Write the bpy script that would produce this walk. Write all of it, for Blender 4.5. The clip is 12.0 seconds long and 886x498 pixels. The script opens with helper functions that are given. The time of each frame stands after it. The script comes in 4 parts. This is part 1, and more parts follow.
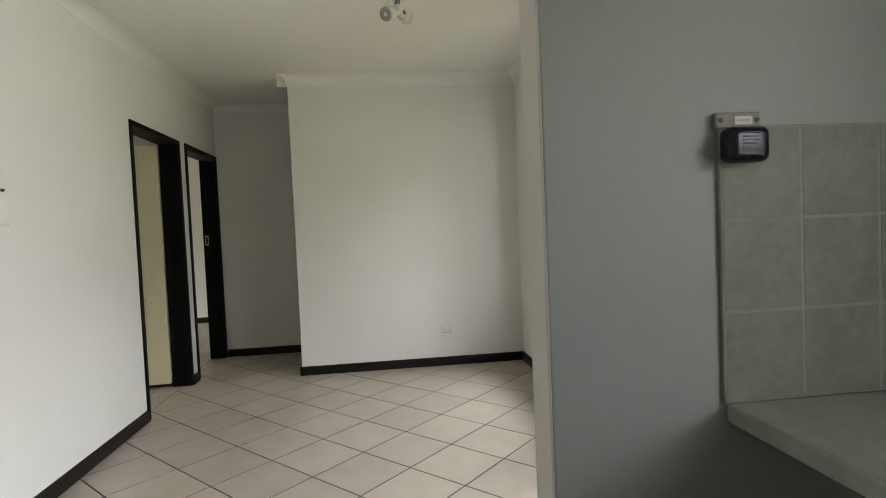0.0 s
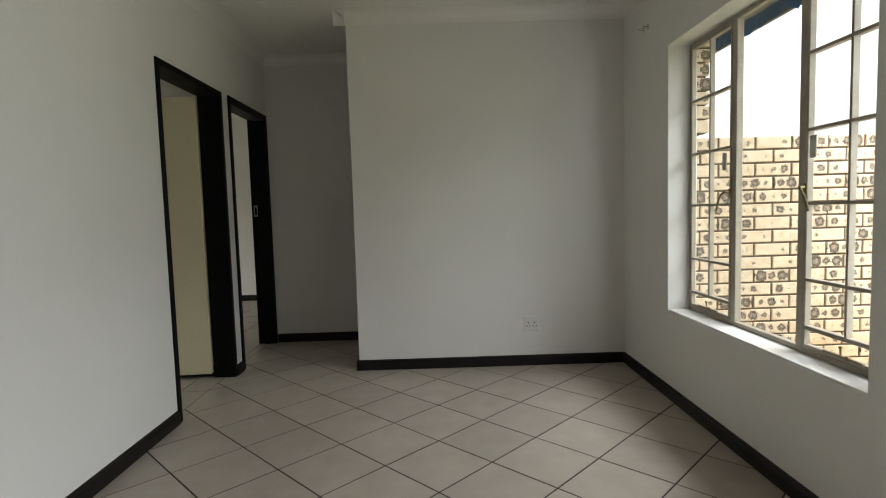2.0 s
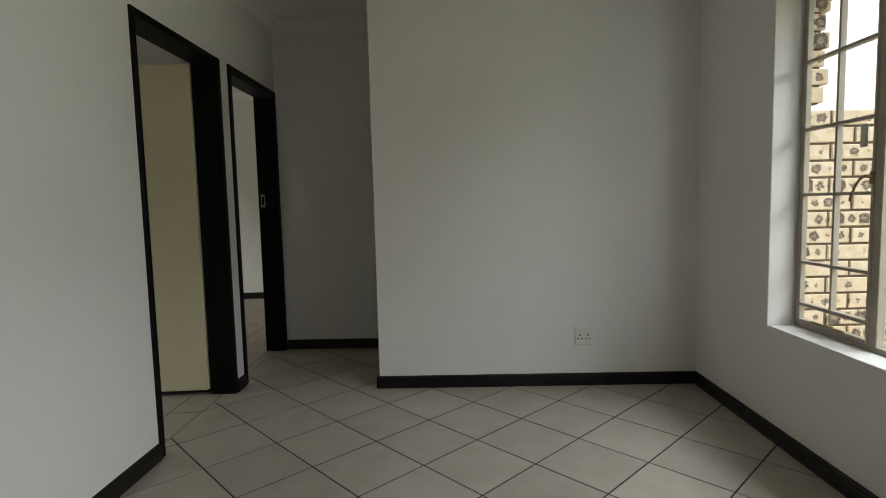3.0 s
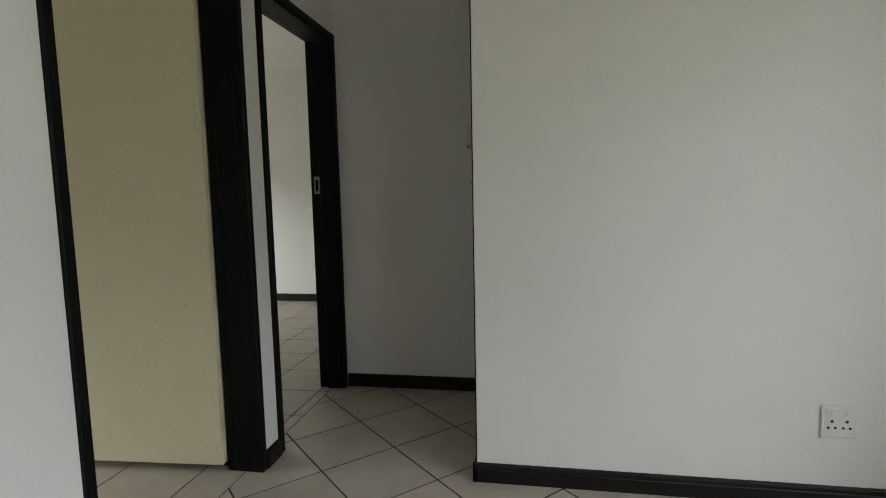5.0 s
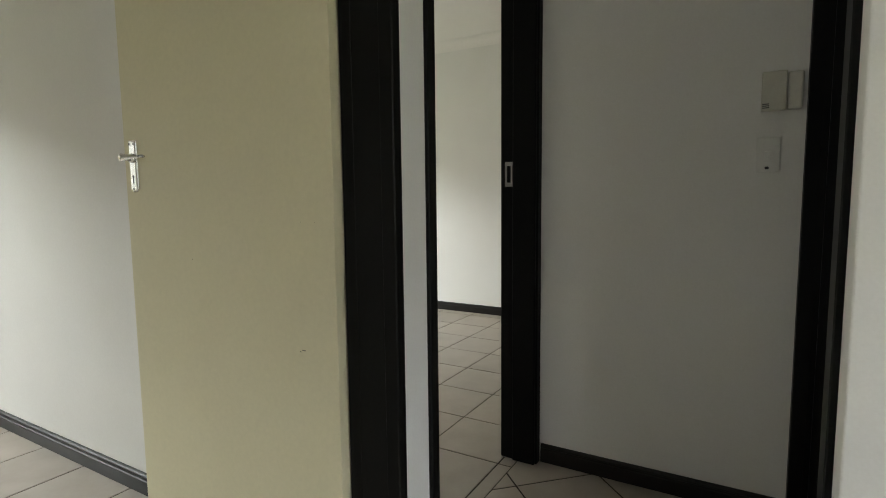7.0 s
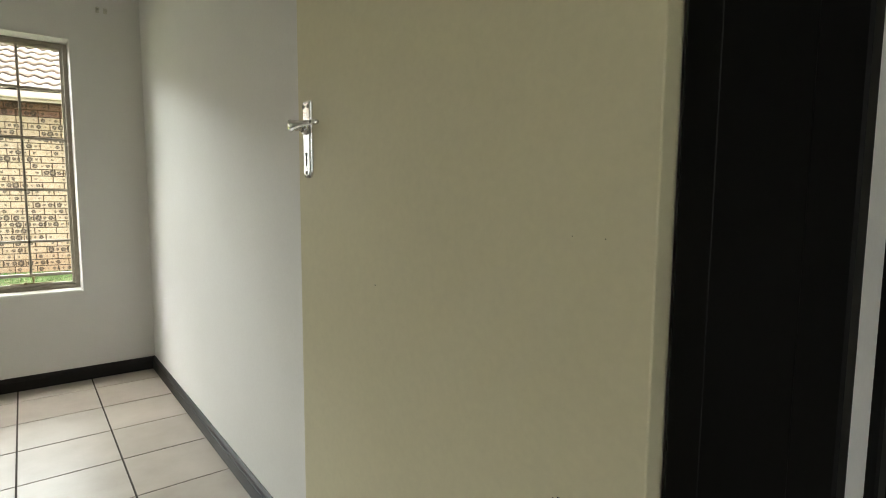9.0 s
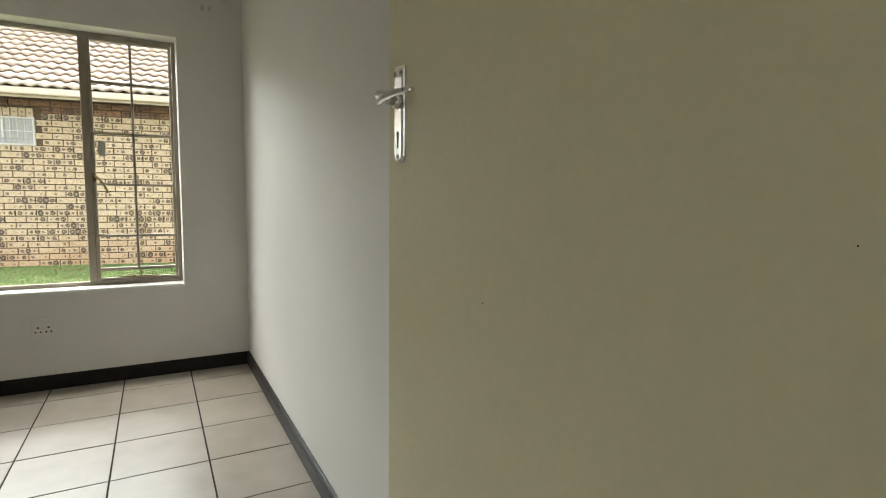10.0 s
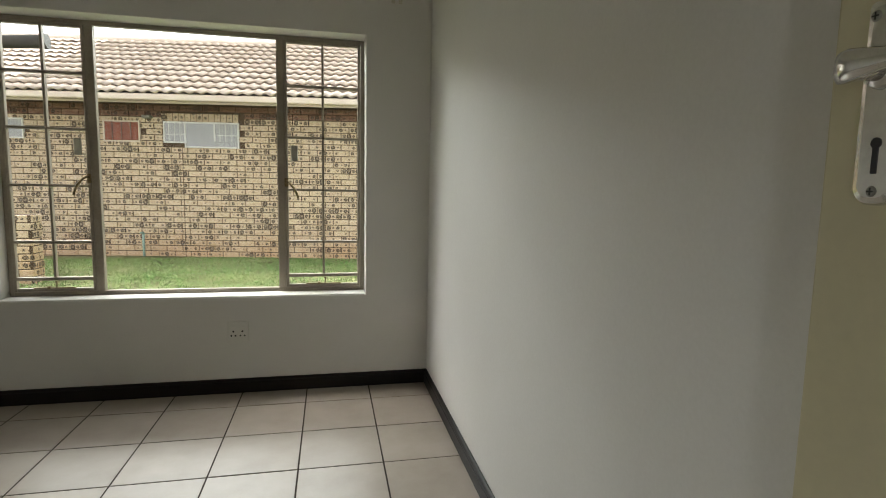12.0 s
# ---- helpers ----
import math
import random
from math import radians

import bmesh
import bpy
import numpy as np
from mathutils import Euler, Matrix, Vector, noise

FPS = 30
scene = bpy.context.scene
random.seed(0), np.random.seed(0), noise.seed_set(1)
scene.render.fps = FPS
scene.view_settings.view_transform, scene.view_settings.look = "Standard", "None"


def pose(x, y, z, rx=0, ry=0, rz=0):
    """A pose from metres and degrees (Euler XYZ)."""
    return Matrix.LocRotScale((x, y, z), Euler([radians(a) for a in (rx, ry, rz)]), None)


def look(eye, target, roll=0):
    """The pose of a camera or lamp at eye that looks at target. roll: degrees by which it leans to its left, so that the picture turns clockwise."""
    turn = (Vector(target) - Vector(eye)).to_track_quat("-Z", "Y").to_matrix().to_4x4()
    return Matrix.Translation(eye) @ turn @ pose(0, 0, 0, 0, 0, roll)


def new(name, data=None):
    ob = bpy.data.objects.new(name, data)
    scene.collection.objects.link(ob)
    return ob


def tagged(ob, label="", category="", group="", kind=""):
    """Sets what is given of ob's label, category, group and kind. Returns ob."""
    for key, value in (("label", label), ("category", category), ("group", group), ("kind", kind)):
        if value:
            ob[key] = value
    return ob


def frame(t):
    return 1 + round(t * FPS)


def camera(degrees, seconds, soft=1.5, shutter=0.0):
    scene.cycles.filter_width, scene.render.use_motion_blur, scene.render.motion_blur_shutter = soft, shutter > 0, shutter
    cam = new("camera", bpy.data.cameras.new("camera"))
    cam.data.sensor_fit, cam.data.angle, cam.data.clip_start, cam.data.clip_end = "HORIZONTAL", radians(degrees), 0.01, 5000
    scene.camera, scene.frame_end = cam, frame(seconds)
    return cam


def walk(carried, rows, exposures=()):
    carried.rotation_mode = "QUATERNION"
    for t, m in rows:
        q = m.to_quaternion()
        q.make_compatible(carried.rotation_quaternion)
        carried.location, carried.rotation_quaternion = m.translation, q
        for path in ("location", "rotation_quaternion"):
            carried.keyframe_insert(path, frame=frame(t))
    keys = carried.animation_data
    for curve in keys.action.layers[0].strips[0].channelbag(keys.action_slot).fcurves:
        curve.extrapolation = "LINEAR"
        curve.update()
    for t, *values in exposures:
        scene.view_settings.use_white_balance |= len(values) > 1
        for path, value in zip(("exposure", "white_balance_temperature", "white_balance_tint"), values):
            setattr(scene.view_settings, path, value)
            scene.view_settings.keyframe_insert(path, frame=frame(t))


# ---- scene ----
cam = camera(79.9, 12.0, soft=1.0)
PATH = [
    (0, (1.652, 0.343, 1.234), (1.883, 2.328, 1.159), -2.5),
    (0.5, (1.652, 0.537, 1.23), (1.843, 2.526, 1.136), -2.2),
    (1, (1.638, 0.698, 1.211), (1.77, 2.69, 1.096), -2.0),
    (1.5, (1.587, 0.912, 1.203), (1.653, 2.907, 1.076), -1.8),
    (2, (1.523, 1.174, 1.18), (1.543, 3.169, 1.034), -1.7),
    (2.5, (1.473, 1.491, 1.179), (1.461, 3.485, 1.025), -1.5),
    (3, (1.411, 1.79, 1.162), (1.365, 3.783, 0.993), -1.4),
    (3.2, (1.387, 1.926, 1.16), (1.324, 3.918, 0.989), -1.3),
    (5, (1.143, 3.053, 1.157), (0.8, 5.012, 0.95), -1.2),
    (5.5, (1.066, 3.342, 1.148), (0.566, 5.267, 0.933), -1.0),
    (6, (0.994, 3.582, 1.138), (0.332, 5.457, 0.923), -0.8),
    (6.5, (0.866, 3.788, 1.142), (0.046, 5.601, 0.936), -0.7),
    (7, (0.759, 3.966, 1.131), (-0.247, 5.684, 0.936), -0.6),
    (7.2, (0.666, 4.02, 1.137), (-0.368, 5.72, 0.936), -0.7),
    (8.8, (0.196, 4.418, 1.122), (-1.318, 5.709, 0.919), 0.0),
    (9, (0.149, 4.444, 1.116), (-1.411, 5.682, 0.923), 0.4),
    (9.5, (0.025, 4.515, 1.111), (-1.634, 5.615, 0.916), 0.6),
    (10, (-0.084, 4.555, 1.1), (-1.831, 5.509, 0.902), 0.7),
    (10.5, (-0.221, 4.552, 1.11), (-2.029, 5.382, 0.907), 0.8),
    (11, (-0.345, 4.521, 1.132), (-2.208, 5.218, 0.923), 1.0),
    (11.5, (-0.454, 4.502, 1.161), (-2.361, 5.065, 0.943), 1.2),
    (12, (-0.585, 4.498, 1.162), (-2.528, 4.917, 0.939), 1.1),
]
walk(cam, [(t, look(eye, target, roll)) for t, eye, target, roll in PATH],
     exposures=[(0, 1.18, 6650, 12), (1.5, 0.78, 6600, 11), (2.5, 0.40, 6550, 11), (3, 0.38, 6500, 10), (5, 1.04, 6300, 11), (5.5, 1.06, 6280, 11), (6.5, 1.40, 6300, 11),
                (7, 1.49, 6400, 10), (9, 1.40, 6480, 9), (10.5, 0.85, 6560, 10), (12, 0.57, 6560, 11)])

# ---- world and light ----
world = bpy.data.worlds.new("overcast_sky")
scene.world = world
world.use_nodes = True
_wn = world.node_tree.nodes
_sky = _wn.new("ShaderNodeTexSky")
_sky.sky_type = "NISHITA"
_sky.sun_disc = False
_sky.sun_elevation = radians(58)
_sky.sun_rotation = radians(200)
_sky.air_density, _sky.dust_density, _sky.ozone_density = 1.0, 6.0, 1.0
_cloud = _wn.new("ShaderNodeHueSaturation")
_cloud.inputs["Saturation"].default_value = 0.12
_cloud.inputs["Value"].default_value = 2.6
world.node_tree.links.new(_sky.outputs[0], _cloud.inputs["Color"])
world.node_tree.links.new(_cloud.outputs[0], _wn["Background"].inputs[0])
_wn["Background"].inputs[1].default_value = 0.15

sun = new("sun", bpy.data.lights.new("sun", "SUN"))
sun.data.energy, sun.data.angle, sun.data.color = 0.7, radians(20), (1.0, 0.95, 0.88)
sun.matrix_world = look((0, 0, 10), (0 + 2.2, 5.4, 0))


def sky_lamp(name, eye, target, width, height, watts, tint):
    lamp = new(name, bpy.data.lights.new(name, "AREA"))
    lamp.data.shape, lamp.data.size, lamp.data.size_y = "RECTANGLE", width, height
    lamp.data.energy, lamp.data.color = watts, tint
    lamp.matrix_world = look(eye, target)
    return lamp


DAY = (0.955, 0.97, 0.985)
sky_lamp("skylight_lounge_window", (5.3, 2.9, 3.7), (1.2, 3.45, 1.0), 4.2, 1.6, 222, (0.87, 0.945, 1.0))
sky_lamp("skylight_front_door", (3.5, 2.05, 1.25), (1.0, 2.25, 1.0), 0.8, 1.9, 23, (0.85, 0.93, 1.0))
sky_lamp("skylight_kitchen_window", (3.12, -0.15, 1.52), (1.0, -0.15, 1.3), 1.4, 0.9, 1.1, DAY)
sky_lamp("skylight_bedroom_window", (-6.6, 3.6, 3.2), (-1.5, 3.9, 1.1), 5.0, 0.9, 190, (0.925, 0.985, 0.95))
# Added fill lamp low over the lawn, evening out the bedroom's north wall.
sky_lamp("skylight_garden_side", (-6.6, 0.95, 1.35), (-1.9, 4.9, 1.15), 1.2, 1.6, 9, (0.925, 0.985, 0.95))
sky_lamp("skylight_second_bedroom", (-3.8, 7.05, 1.25), (-1.5, 7.05, 1.0), 1.6, 1.3, 5, (0.95, 1.0, 0.9))


# ---- materials ----
def material(name, base, rough=0.6, metal=0.0):
    m = bpy.data.materials.new(name)
    m.use_nodes = True
    b = m.node_tree.nodes["Principled BSDF"]
    b.inputs["Base Color"].default_value = (*base, 1)
    b.inputs["Roughness"].default_value = rough
    b.inputs["Metallic"].default_value = metal
    return m, m.node_tree.nodes, m.node_tree.links, b


def noise_node(n, l, scale, detail=4.0, rough=0.55, coord="Object", stretch=None):
    tc = n.new("ShaderNodeTexCoord")
    t = n.new("ShaderNodeTexNoise")
    t.inputs["Scale"].default_value = scale
    t.inputs["Detail"].default_value = detail
    t.inputs["Roughness"].default_value = rough
    if stretch:
        mp = n.new("ShaderNodeMapping")
        mp.inputs["Scale"].default_value = stretch
        l.new(tc.outputs[coord], mp.inputs[0])
        l.new(mp.outputs[0], t.inputs["Vector"])
    else:
        l.new(tc.outputs[coord], t.inputs["Vector"])
    return t


def ramp(n, l, src, stops):
    r = n.new("ShaderNodeValToRGB")
    e = r.color_ramp.elements
    while len(e) < len(stops):
        e.new(0.5)
    for k, (pos, col) in enumerate(stops):
        e[k].position, e[k].color = pos, (*col, 1)
    l.new(src, r.inputs[0])
    return r


def mix(n, l, fac, a, b, mode="MIX"):
    m = n.new("ShaderNodeMix")
    m.data_type, m.blend_type = "RGBA", mode
    for val, sock in ((fac, m.inputs[0]), (a, m.inputs[6]), (b, m.inputs[7])):
        if hasattr(val, "is_output"):
            l.new(val, sock)
        elif isinstance(val, tuple):
            sock.default_value = (*val, 1)
        else:
            sock.default_value = val
    return m.outputs[2]


def calc(n, l, op, a, b=0.0, c=None):
    m = n.new("ShaderNodeMath")
    m.operation = op
    for k, val in enumerate((a, b) if c is None else (a, b, c)):
        if hasattr(val, "is_output"):
            l.new(val, m.inputs[k])
        else:
            m.inputs[k].default_value = val
    return m.outputs[0]


def bump(n, l, b, height, strength=0.2, distance=0.002):
    bp = n.new("ShaderNodeBump")
    bp.inputs["Strength"].default_value = strength
    bp.inputs["Distance"].default_value = distance
    l.new(height, bp.inputs["Height"])
    l.new(bp.outputs[0], b.inputs["Normal"])


def mottled(name, dark, light, rough, big=1.5, fine=60, bumps=0.15, depth=0.002, metal=0.0, stretch=None, rough_span=0.08, shine=0.5):
    """A surface with broad stains and fine grain."""
    m, n, l, b = material(name, light, rough, metal)
    b.inputs["Specular IOR Level"].default_value = shine
    a = noise_node(n, l, big, 5, 0.6, "Object", stretch)
    f = noise_node(n, l, fine, 3, 0.6, "Object", stretch)
    s = calc(n, l, "MULTIPLY_ADD", f.outputs[0], 0.35, calc(n, l, "MULTIPLY", a.outputs[0], 0.65))
    r = ramp(n, l, s, [(0.34, dark), (0.62, light)])
    l.new(r.outputs[0], b.inputs["Base Color"])
    l.new(calc(n, l, "MULTIPLY_ADD", a.outputs[0], rough_span * 2, rough - rough_span), b.inputs["Roughness"])
    bump(n, l, b, s, bumps, depth)
    return m


PAINT = mottled("white_wall_paint", (0.71, 0.695, 0.66), (0.77, 0.757, 0.725), 0.62, 0.9, 140, 0.12, 0.0015)
# Same white paint, with the kitchen's dim bluish light put into the colour.
SHADED_PAINT = mottled("shaded_white_kitchen_paint", (0.40, 0.43, 0.435), (0.45, 0.48, 0.485), 0.5, 0.9, 140, 0.12, 0.0015)
CEILING = mottled("ceiling_paint", (0.78, 0.76, 0.72), (0.83, 0.81, 0.775), 0.75, 0.7, 90, 0.08, 0.001)
BLACK_WOOD = mottled("black_brown_gloss_wood", (0.005, 0.0038, 0.0034), (0.011, 0.008, 0.0065), 0.42, 3, 45, 0.25, 0.001, shine=0.3)
BLACK_STEEL = mottled("black_painted_steel", (0.0022, 0.0021, 0.0019), (0.0045, 0.0042, 0.0038), 0.5, 4, 80, 0.2, 0.0008, shine=0.14)
CREAM = mottled("cream_door_paint", (0.605, 0.553, 0.372), (0.665, 0.608, 0.412), 0.44, 1.2, 70, 0.10, 0.0008)
MAHOGANY = mottled("dark_mahogany", (0.020, 0.007, 0.005), (0.055, 0.019, 0.012), 0.42, 5, 30, 0.35, 0.001, stretch=(6, 6, 0.7))
MAHOGANY_EDGE = mottled("worn_mahogany_edge", (0.06, 0.035, 0.025), (0.16, 0.11, 0.085), 0.6, 5, 30, 0.35, 0.001, stretch=(6, 6, 0.7))
WINDOW_PAINT = mottled("beige_window_enamel", (0.30, 0.26, 0.20), (0.40, 0.355, 0.285), 0.45, 6, 90, 0.3, 0.001)
CHROME = mottled("brushed_chrome", (0.60, 0.59, 0.57), (0.76, 0.75, 0.73), 0.15, 8, 120, 0.06, 0.0005, metal=1.0)
DULL_METAL = mottled("dull_zinc", (0.25, 0.24, 0.22), (0.42, 0.41, 0.38), 0.45, 12, 120, 0.15, 0.0005, metal=0.9)
BRASS = mottled("tarnished_brass", (0.16, 0.12, 0.06), (0.34, 0.27, 0.15), 0.45, 12, 120, 0.15, 0.0005, metal=0.85)
PLASTIC = mottled("white_plastic", (0.70, 0.69, 0.65), (0.76, 0.75, 0.71), 0.35, 6, 90, 0.03, 0.0005)
OLD_PLASTIC = mottled("yellowed_plastic", (0.56, 0.54, 0.46), (0.63, 0.61, 0.53), 0.4, 6, 90, 0.03, 0.0005)
DARK = mottled("dark_plastic", (0.012, 0.012, 0.013), (0.024, 0.024, 0.026), 0.35, 8, 90, 0.05, 0.0005)
NAVY = mottled("glossy_navy_plastic", (0.006, 0.007, 0.020), (0.012, 0.014, 0.036), 0.16, 8, 90, 0.04, 0.0005)
GREY_PLASTIC = mottled("grey_plastic", (0.22, 0.215, 0.19), (0.30, 0.295, 0.26), 0.45, 8, 90, 0.05, 0.0005)
GROUT_DARK = mottled("dark_floor_grout", (0.022, 0.015, 0.011), (0.050, 0.036, 0.027), 0.95, 12, 200, 0.4, 0.002)
GROUT_LIGHT = mottled("pale_wall_grout", (0.32, 0.325, 0.30), (0.40, 0.405, 0.38), 0.85, 12, 200, 0.3, 0.001)
STONE_TOP = mottled("grey_worktop", (0.30, 0.31, 0.28), (0.42, 0.43, 0.39), 0.38, 14, 160, 0.12, 0.0008)
SPLASH = mottled("grey_ceramic_tile", (0.23, 0.235, 0.205), (0.33, 0.335, 0.30), 0.5, 7, 50, 0.12, 0.001)
MORTAR = mottled("brown_mortar", (0.07, 0.045, 0.03), (0.14, 0.095, 0.062), 0.95, 9, 160, 0.5, 0.004)
GUTTER = mottled("cream_gutter_paint", (0.60, 0.50, 0.41), (0.68, 0.59, 0.50), 0.5, 2, 50, 0.1, 0.001)
SOFFIT = mottled("grey_brown_eave", (0.16, 0.14, 0.13), (0.27, 0.25, 0.24), 0.8, 5, 60, 0.3, 0.002)
BLUE_SHEET = mottled("blue_plastic_sheet", (0.05, 0.13, 0.30), (0.10, 0.22, 0.45), 0.45, 7, 60, 0.3, 0.003)
WHITE_METAL = mottled("white_window_enamel", (0.68, 0.67, 0.66), (0.78, 0.77, 0.76), 0.4, 6, 90, 0.1, 0.0005)
RUST_CURTAIN = mottled("rust_curtain", (0.24, 0.06, 0.035), (0.38, 0.11, 0.06), 0.9, 4, 40, 0.4, 0.004, stretch=(1, 9, 0.5))
LACE_CURTAIN = mottled("lilac_lace_curtain", (0.45, 0.43, 0.50), (0.66, 0.64, 0.70), 0.9, 4, 40, 0.4, 0.004, stretch=(1, 9, 0.5))
OWN_GUTTER = mottled("brown_grey_gutter", (0.018, 0.015, 0.012), (0.035, 0.03, 0.026), 0.6, 6, 60, 0.2, 0.001)
PIPE_GREEN = mottled("pale_green_pipe", (0.22, 0.33, 0.28), (0.32, 0.43, 0.38), 0.5, 9, 60, 0.1, 0.001)


def floor_tile_material():
    m, n, l, b = material("cream_ceramic_floor_tile", (0.37, 0.33, 0.28), 0.3)
    oi, tc = n.new("ShaderNodeObjectInfo"), n.new("ShaderNodeTexCoord")
    cloud, speck = n.new("ShaderNodeTexNoise"), n.new("ShaderNodeTexNoise")
    for t, scale, detail in ((cloud, 7.0, 5.0), (speck, 90.0, 2.0)):
        t.noise_dimensions = "4D"
        t.inputs["Scale"].default_value, t.inputs["Detail"].default_value = scale, detail
        l.new(tc.outputs["Object"], t.inputs["Vector"])
        l.new(calc(n, l, "MULTIPLY", oi.outputs["Random"], 60.0), t.inputs["W"])
    tone = mix(n, l, cloud.outputs[0], (0.280, 0.229, 0.176), (0.475, 0.428, 0.368))
    tone = mix(n, l, calc(n, l, "MULTIPLY", speck.outputs[0], 0.25), tone, (0.45, 0.415, 0.37))
    shade = calc(n, l, "MULTIPLY_ADD", oi.outputs["Random"], 0.14, 0.93)
    vm = n.new("ShaderNodeVectorMath")
    vm.operation = "SCALE"
    l.new(tone, vm.inputs[0])
    l.new(shade, vm.inputs["Scale"])
    l.new(vm.outputs[0], b.inputs["Base Color"])
    l.new(calc(n, l, "MULTIPLY_ADD", cloud.outputs[0], 0.10, 0.31), b.inputs["Roughness"])
    bump(n, l, b, cloud.outputs[0], 0.05, 0.001)
    return m


FLOOR_TILE = floor_tile_material()


def brick_material(name, tint):
    """Cream face brick with sooty rosettes; UV holds metres from the middle of each brick's face."""
    m, n, l, b = material(name, (0.5, 0.42, 0.28), 0.85)
    uv = n.new("ShaderNodeUVMap")
    uv.uv_map = "face"
    oi, geo = n.new("ShaderNodeObjectInfo"), n.new("ShaderNodeNewGeometry")
    rnd = calc(n, l, "FRACT", calc(n, l, "MULTIPLY_ADD", oi.outputs["Random"], 7.31, geo.outputs["Random Per Island"]))
    rnd2 = calc(n, l, "FRACT", calc(n, l, "MULTIPLY", rnd, 17.77))
    sep = n.new("ShaderNodeSeparateXYZ")
    l.new(uv.outputs[0], sep.inputs[0])
    jig = n.new("ShaderNodeTexNoise")
    jig.noise_dimensions = "4D"
    jig.inputs["Scale"].default_value, jig.inputs["Detail"].default_value = 75, 3
    l.new(uv.outputs[0], jig.inputs["Vector"])
    l.new(calc(n, l, "MULTIPLY", rnd, 90), jig.inputs["W"])
    grain = n.new("ShaderNodeTexNoise")
    grain.noise_dimensions = "4D"
    grain.inputs["Scale"].default_value, grain.inputs["Detail"].default_value = 25, 4
    l.new(uv.outputs[0], grain.inputs["Vector"])
    l.new(calc(n, l, "MULTIPLY", rnd2, 70), grain.inputs["W"])
    cell = calc(n, l, "ROUND", calc(n, l, "DIVIDE", sep.outputs[0], 0.068))
    du = calc(n, l, "MULTIPLY_ADD", cell, -0.068, sep.outputs[0])
    chance = calc(n, l, "FRACT", calc(n, l, "MULTIPLY_ADD", cell, 0.377, calc(n, l, "MULTIPLY", rnd, 53.7)))
    dv = calc(n, l, "MULTIPLY", sep.outputs[1], 1.05)
    dist = calc(n, l, "SQRT", calc(n, l, "ADD", calc(n, l, "MULTIPLY", du, du), calc(n, l, "MULTIPLY", dv, dv)))
    rag = calc(n, l, "MULTIPLY_ADD", calc(n, l, "SUBTRACT", jig.outputs[0], 0.5), 0.055, dist)
    size = calc(n, l, "MULTIPLY", calc(n, l, "SUBTRACT", calc(n, l, "MULTIPLY_ADD", chance, 0.45, calc(n, l, "MULTIPLY", rnd2, 0.55)), 0.28), 0.066)
    spot = n.new("ShaderNodeMapRange")
    spot.inputs["From Min"].default_value, spot.inputs["From Max"].default_value = -0.004, 0.004
    l.new(calc(n, l, "SUBTRACT", size, rag), spot.inputs["Value"])
    core = n.new("ShaderNodeMapRange")
    core.inputs["From Min"].default_value, core.inputs["From Max"].default_value = -0.003, 0.006
    l.new(calc(n, l, "SUBTRACT", calc(n, l, "MULTIPLY", size, 0.45), rag), core.inputs["Value"])
    fac = calc(n, l, "MULTIPLY", spot.outputs[0], calc(n, l, "MULTIPLY_ADD", core.outputs[0], -0.35, 0.92))
    base = ramp(n, l, grain.outputs[0], [(0.3, tint[0]), (0.5, tint[1]), (0.72, tint[2])])
    base2 = mix(n, l, calc(n, l, "MULTIPLY", rnd2, 0.30), base.outputs[0], tint[1])
    # orange soil splashed up the lowest courses
    place = n.new("ShaderNodeSeparateXYZ")
    l.new(geo.outputs["Position"], place.inputs[0])
    patch = n.new("ShaderNodeTexNoise")
    patch.inputs["Scale"].default_value, patch.inputs["Detail"].default_value = 2.3, 4
    l.new(geo.outputs["Position"], patch.inputs["Vector"])
    splash_low = n.new("ShaderNodeMapRange")
    splash_low.inputs["From Min"].default_value, splash_low.inputs["From Max"].default_value = 0.95, 0.35
    splash_low.inputs["To Max"].default_value = 0.5
    l.new(calc(n, l, "MULTIPLY_ADD", patch.outputs[0], 0.7, place.outputs[2]), splash_low.inputs["Value"])
    base3 = mix(n, l, splash_low.outputs[0], base2, (0.50, 0.26, 0.11))
    l.new(mix(n, l, fac, base3, (0.055, 0.038, 0.030)), b.inputs["Base Color"])
    bump(n, l, b, calc(n, l, "MULTIPLY_ADD", jig.outputs[0], 0.5, calc(n, l, "MULTIPLY", spot.outputs[0], -0.5)), 0.4, 0.003)
    return m


BRICK = brick_material("cream_speckled_face_brick", ((0.51, 0.375, 0.255), (0.62, 0.49, 0.35), (0.70, 0.58, 0.44)))
# Reddish top courses; the eave's shade is put into their dark colour.
BRICK_RED_SHADED = brick_material("reddish_brick_with_eave_shade", ((0.17, 0.09, 0.065), (0.25, 0.14, 0.10), (0.33, 0.20, 0.14)))


def roof_material():
    m, n, l, b = material("weathered_concrete_roof_tile", (0.4, 0.33, 0.28), 0.85)
    oi, geo = n.new("ShaderNodeObjectInfo"), n.new("ShaderNodeNewGeometry")
    rnd = calc(n, l, "FRACT", calc(n, l, "MULTIPLY_ADD", oi.outputs["Random"], 7.31, geo.outputs["Random Per Island"]))
    a = noise_node(n, l, 6, 5)
    s = calc(n, l, "MULTIPLY_ADD", rnd, 0.25, calc(n, l, "MULTIPLY", a.outputs[0], 0.75))
    r = ramp(n, l, s, [(0.25, (0.47, 0.385, 0.315)), (0.5, (0.55, 0.465, 0.39)), (0.75, (0.62, 0.54, 0.465))])
    l.new(r.outputs[0], b.inputs["Base Color"])
    bump(n, l, b, a.outputs[0], 0.3, 0.004)
    return m


ROOF_TILE = roof_material()


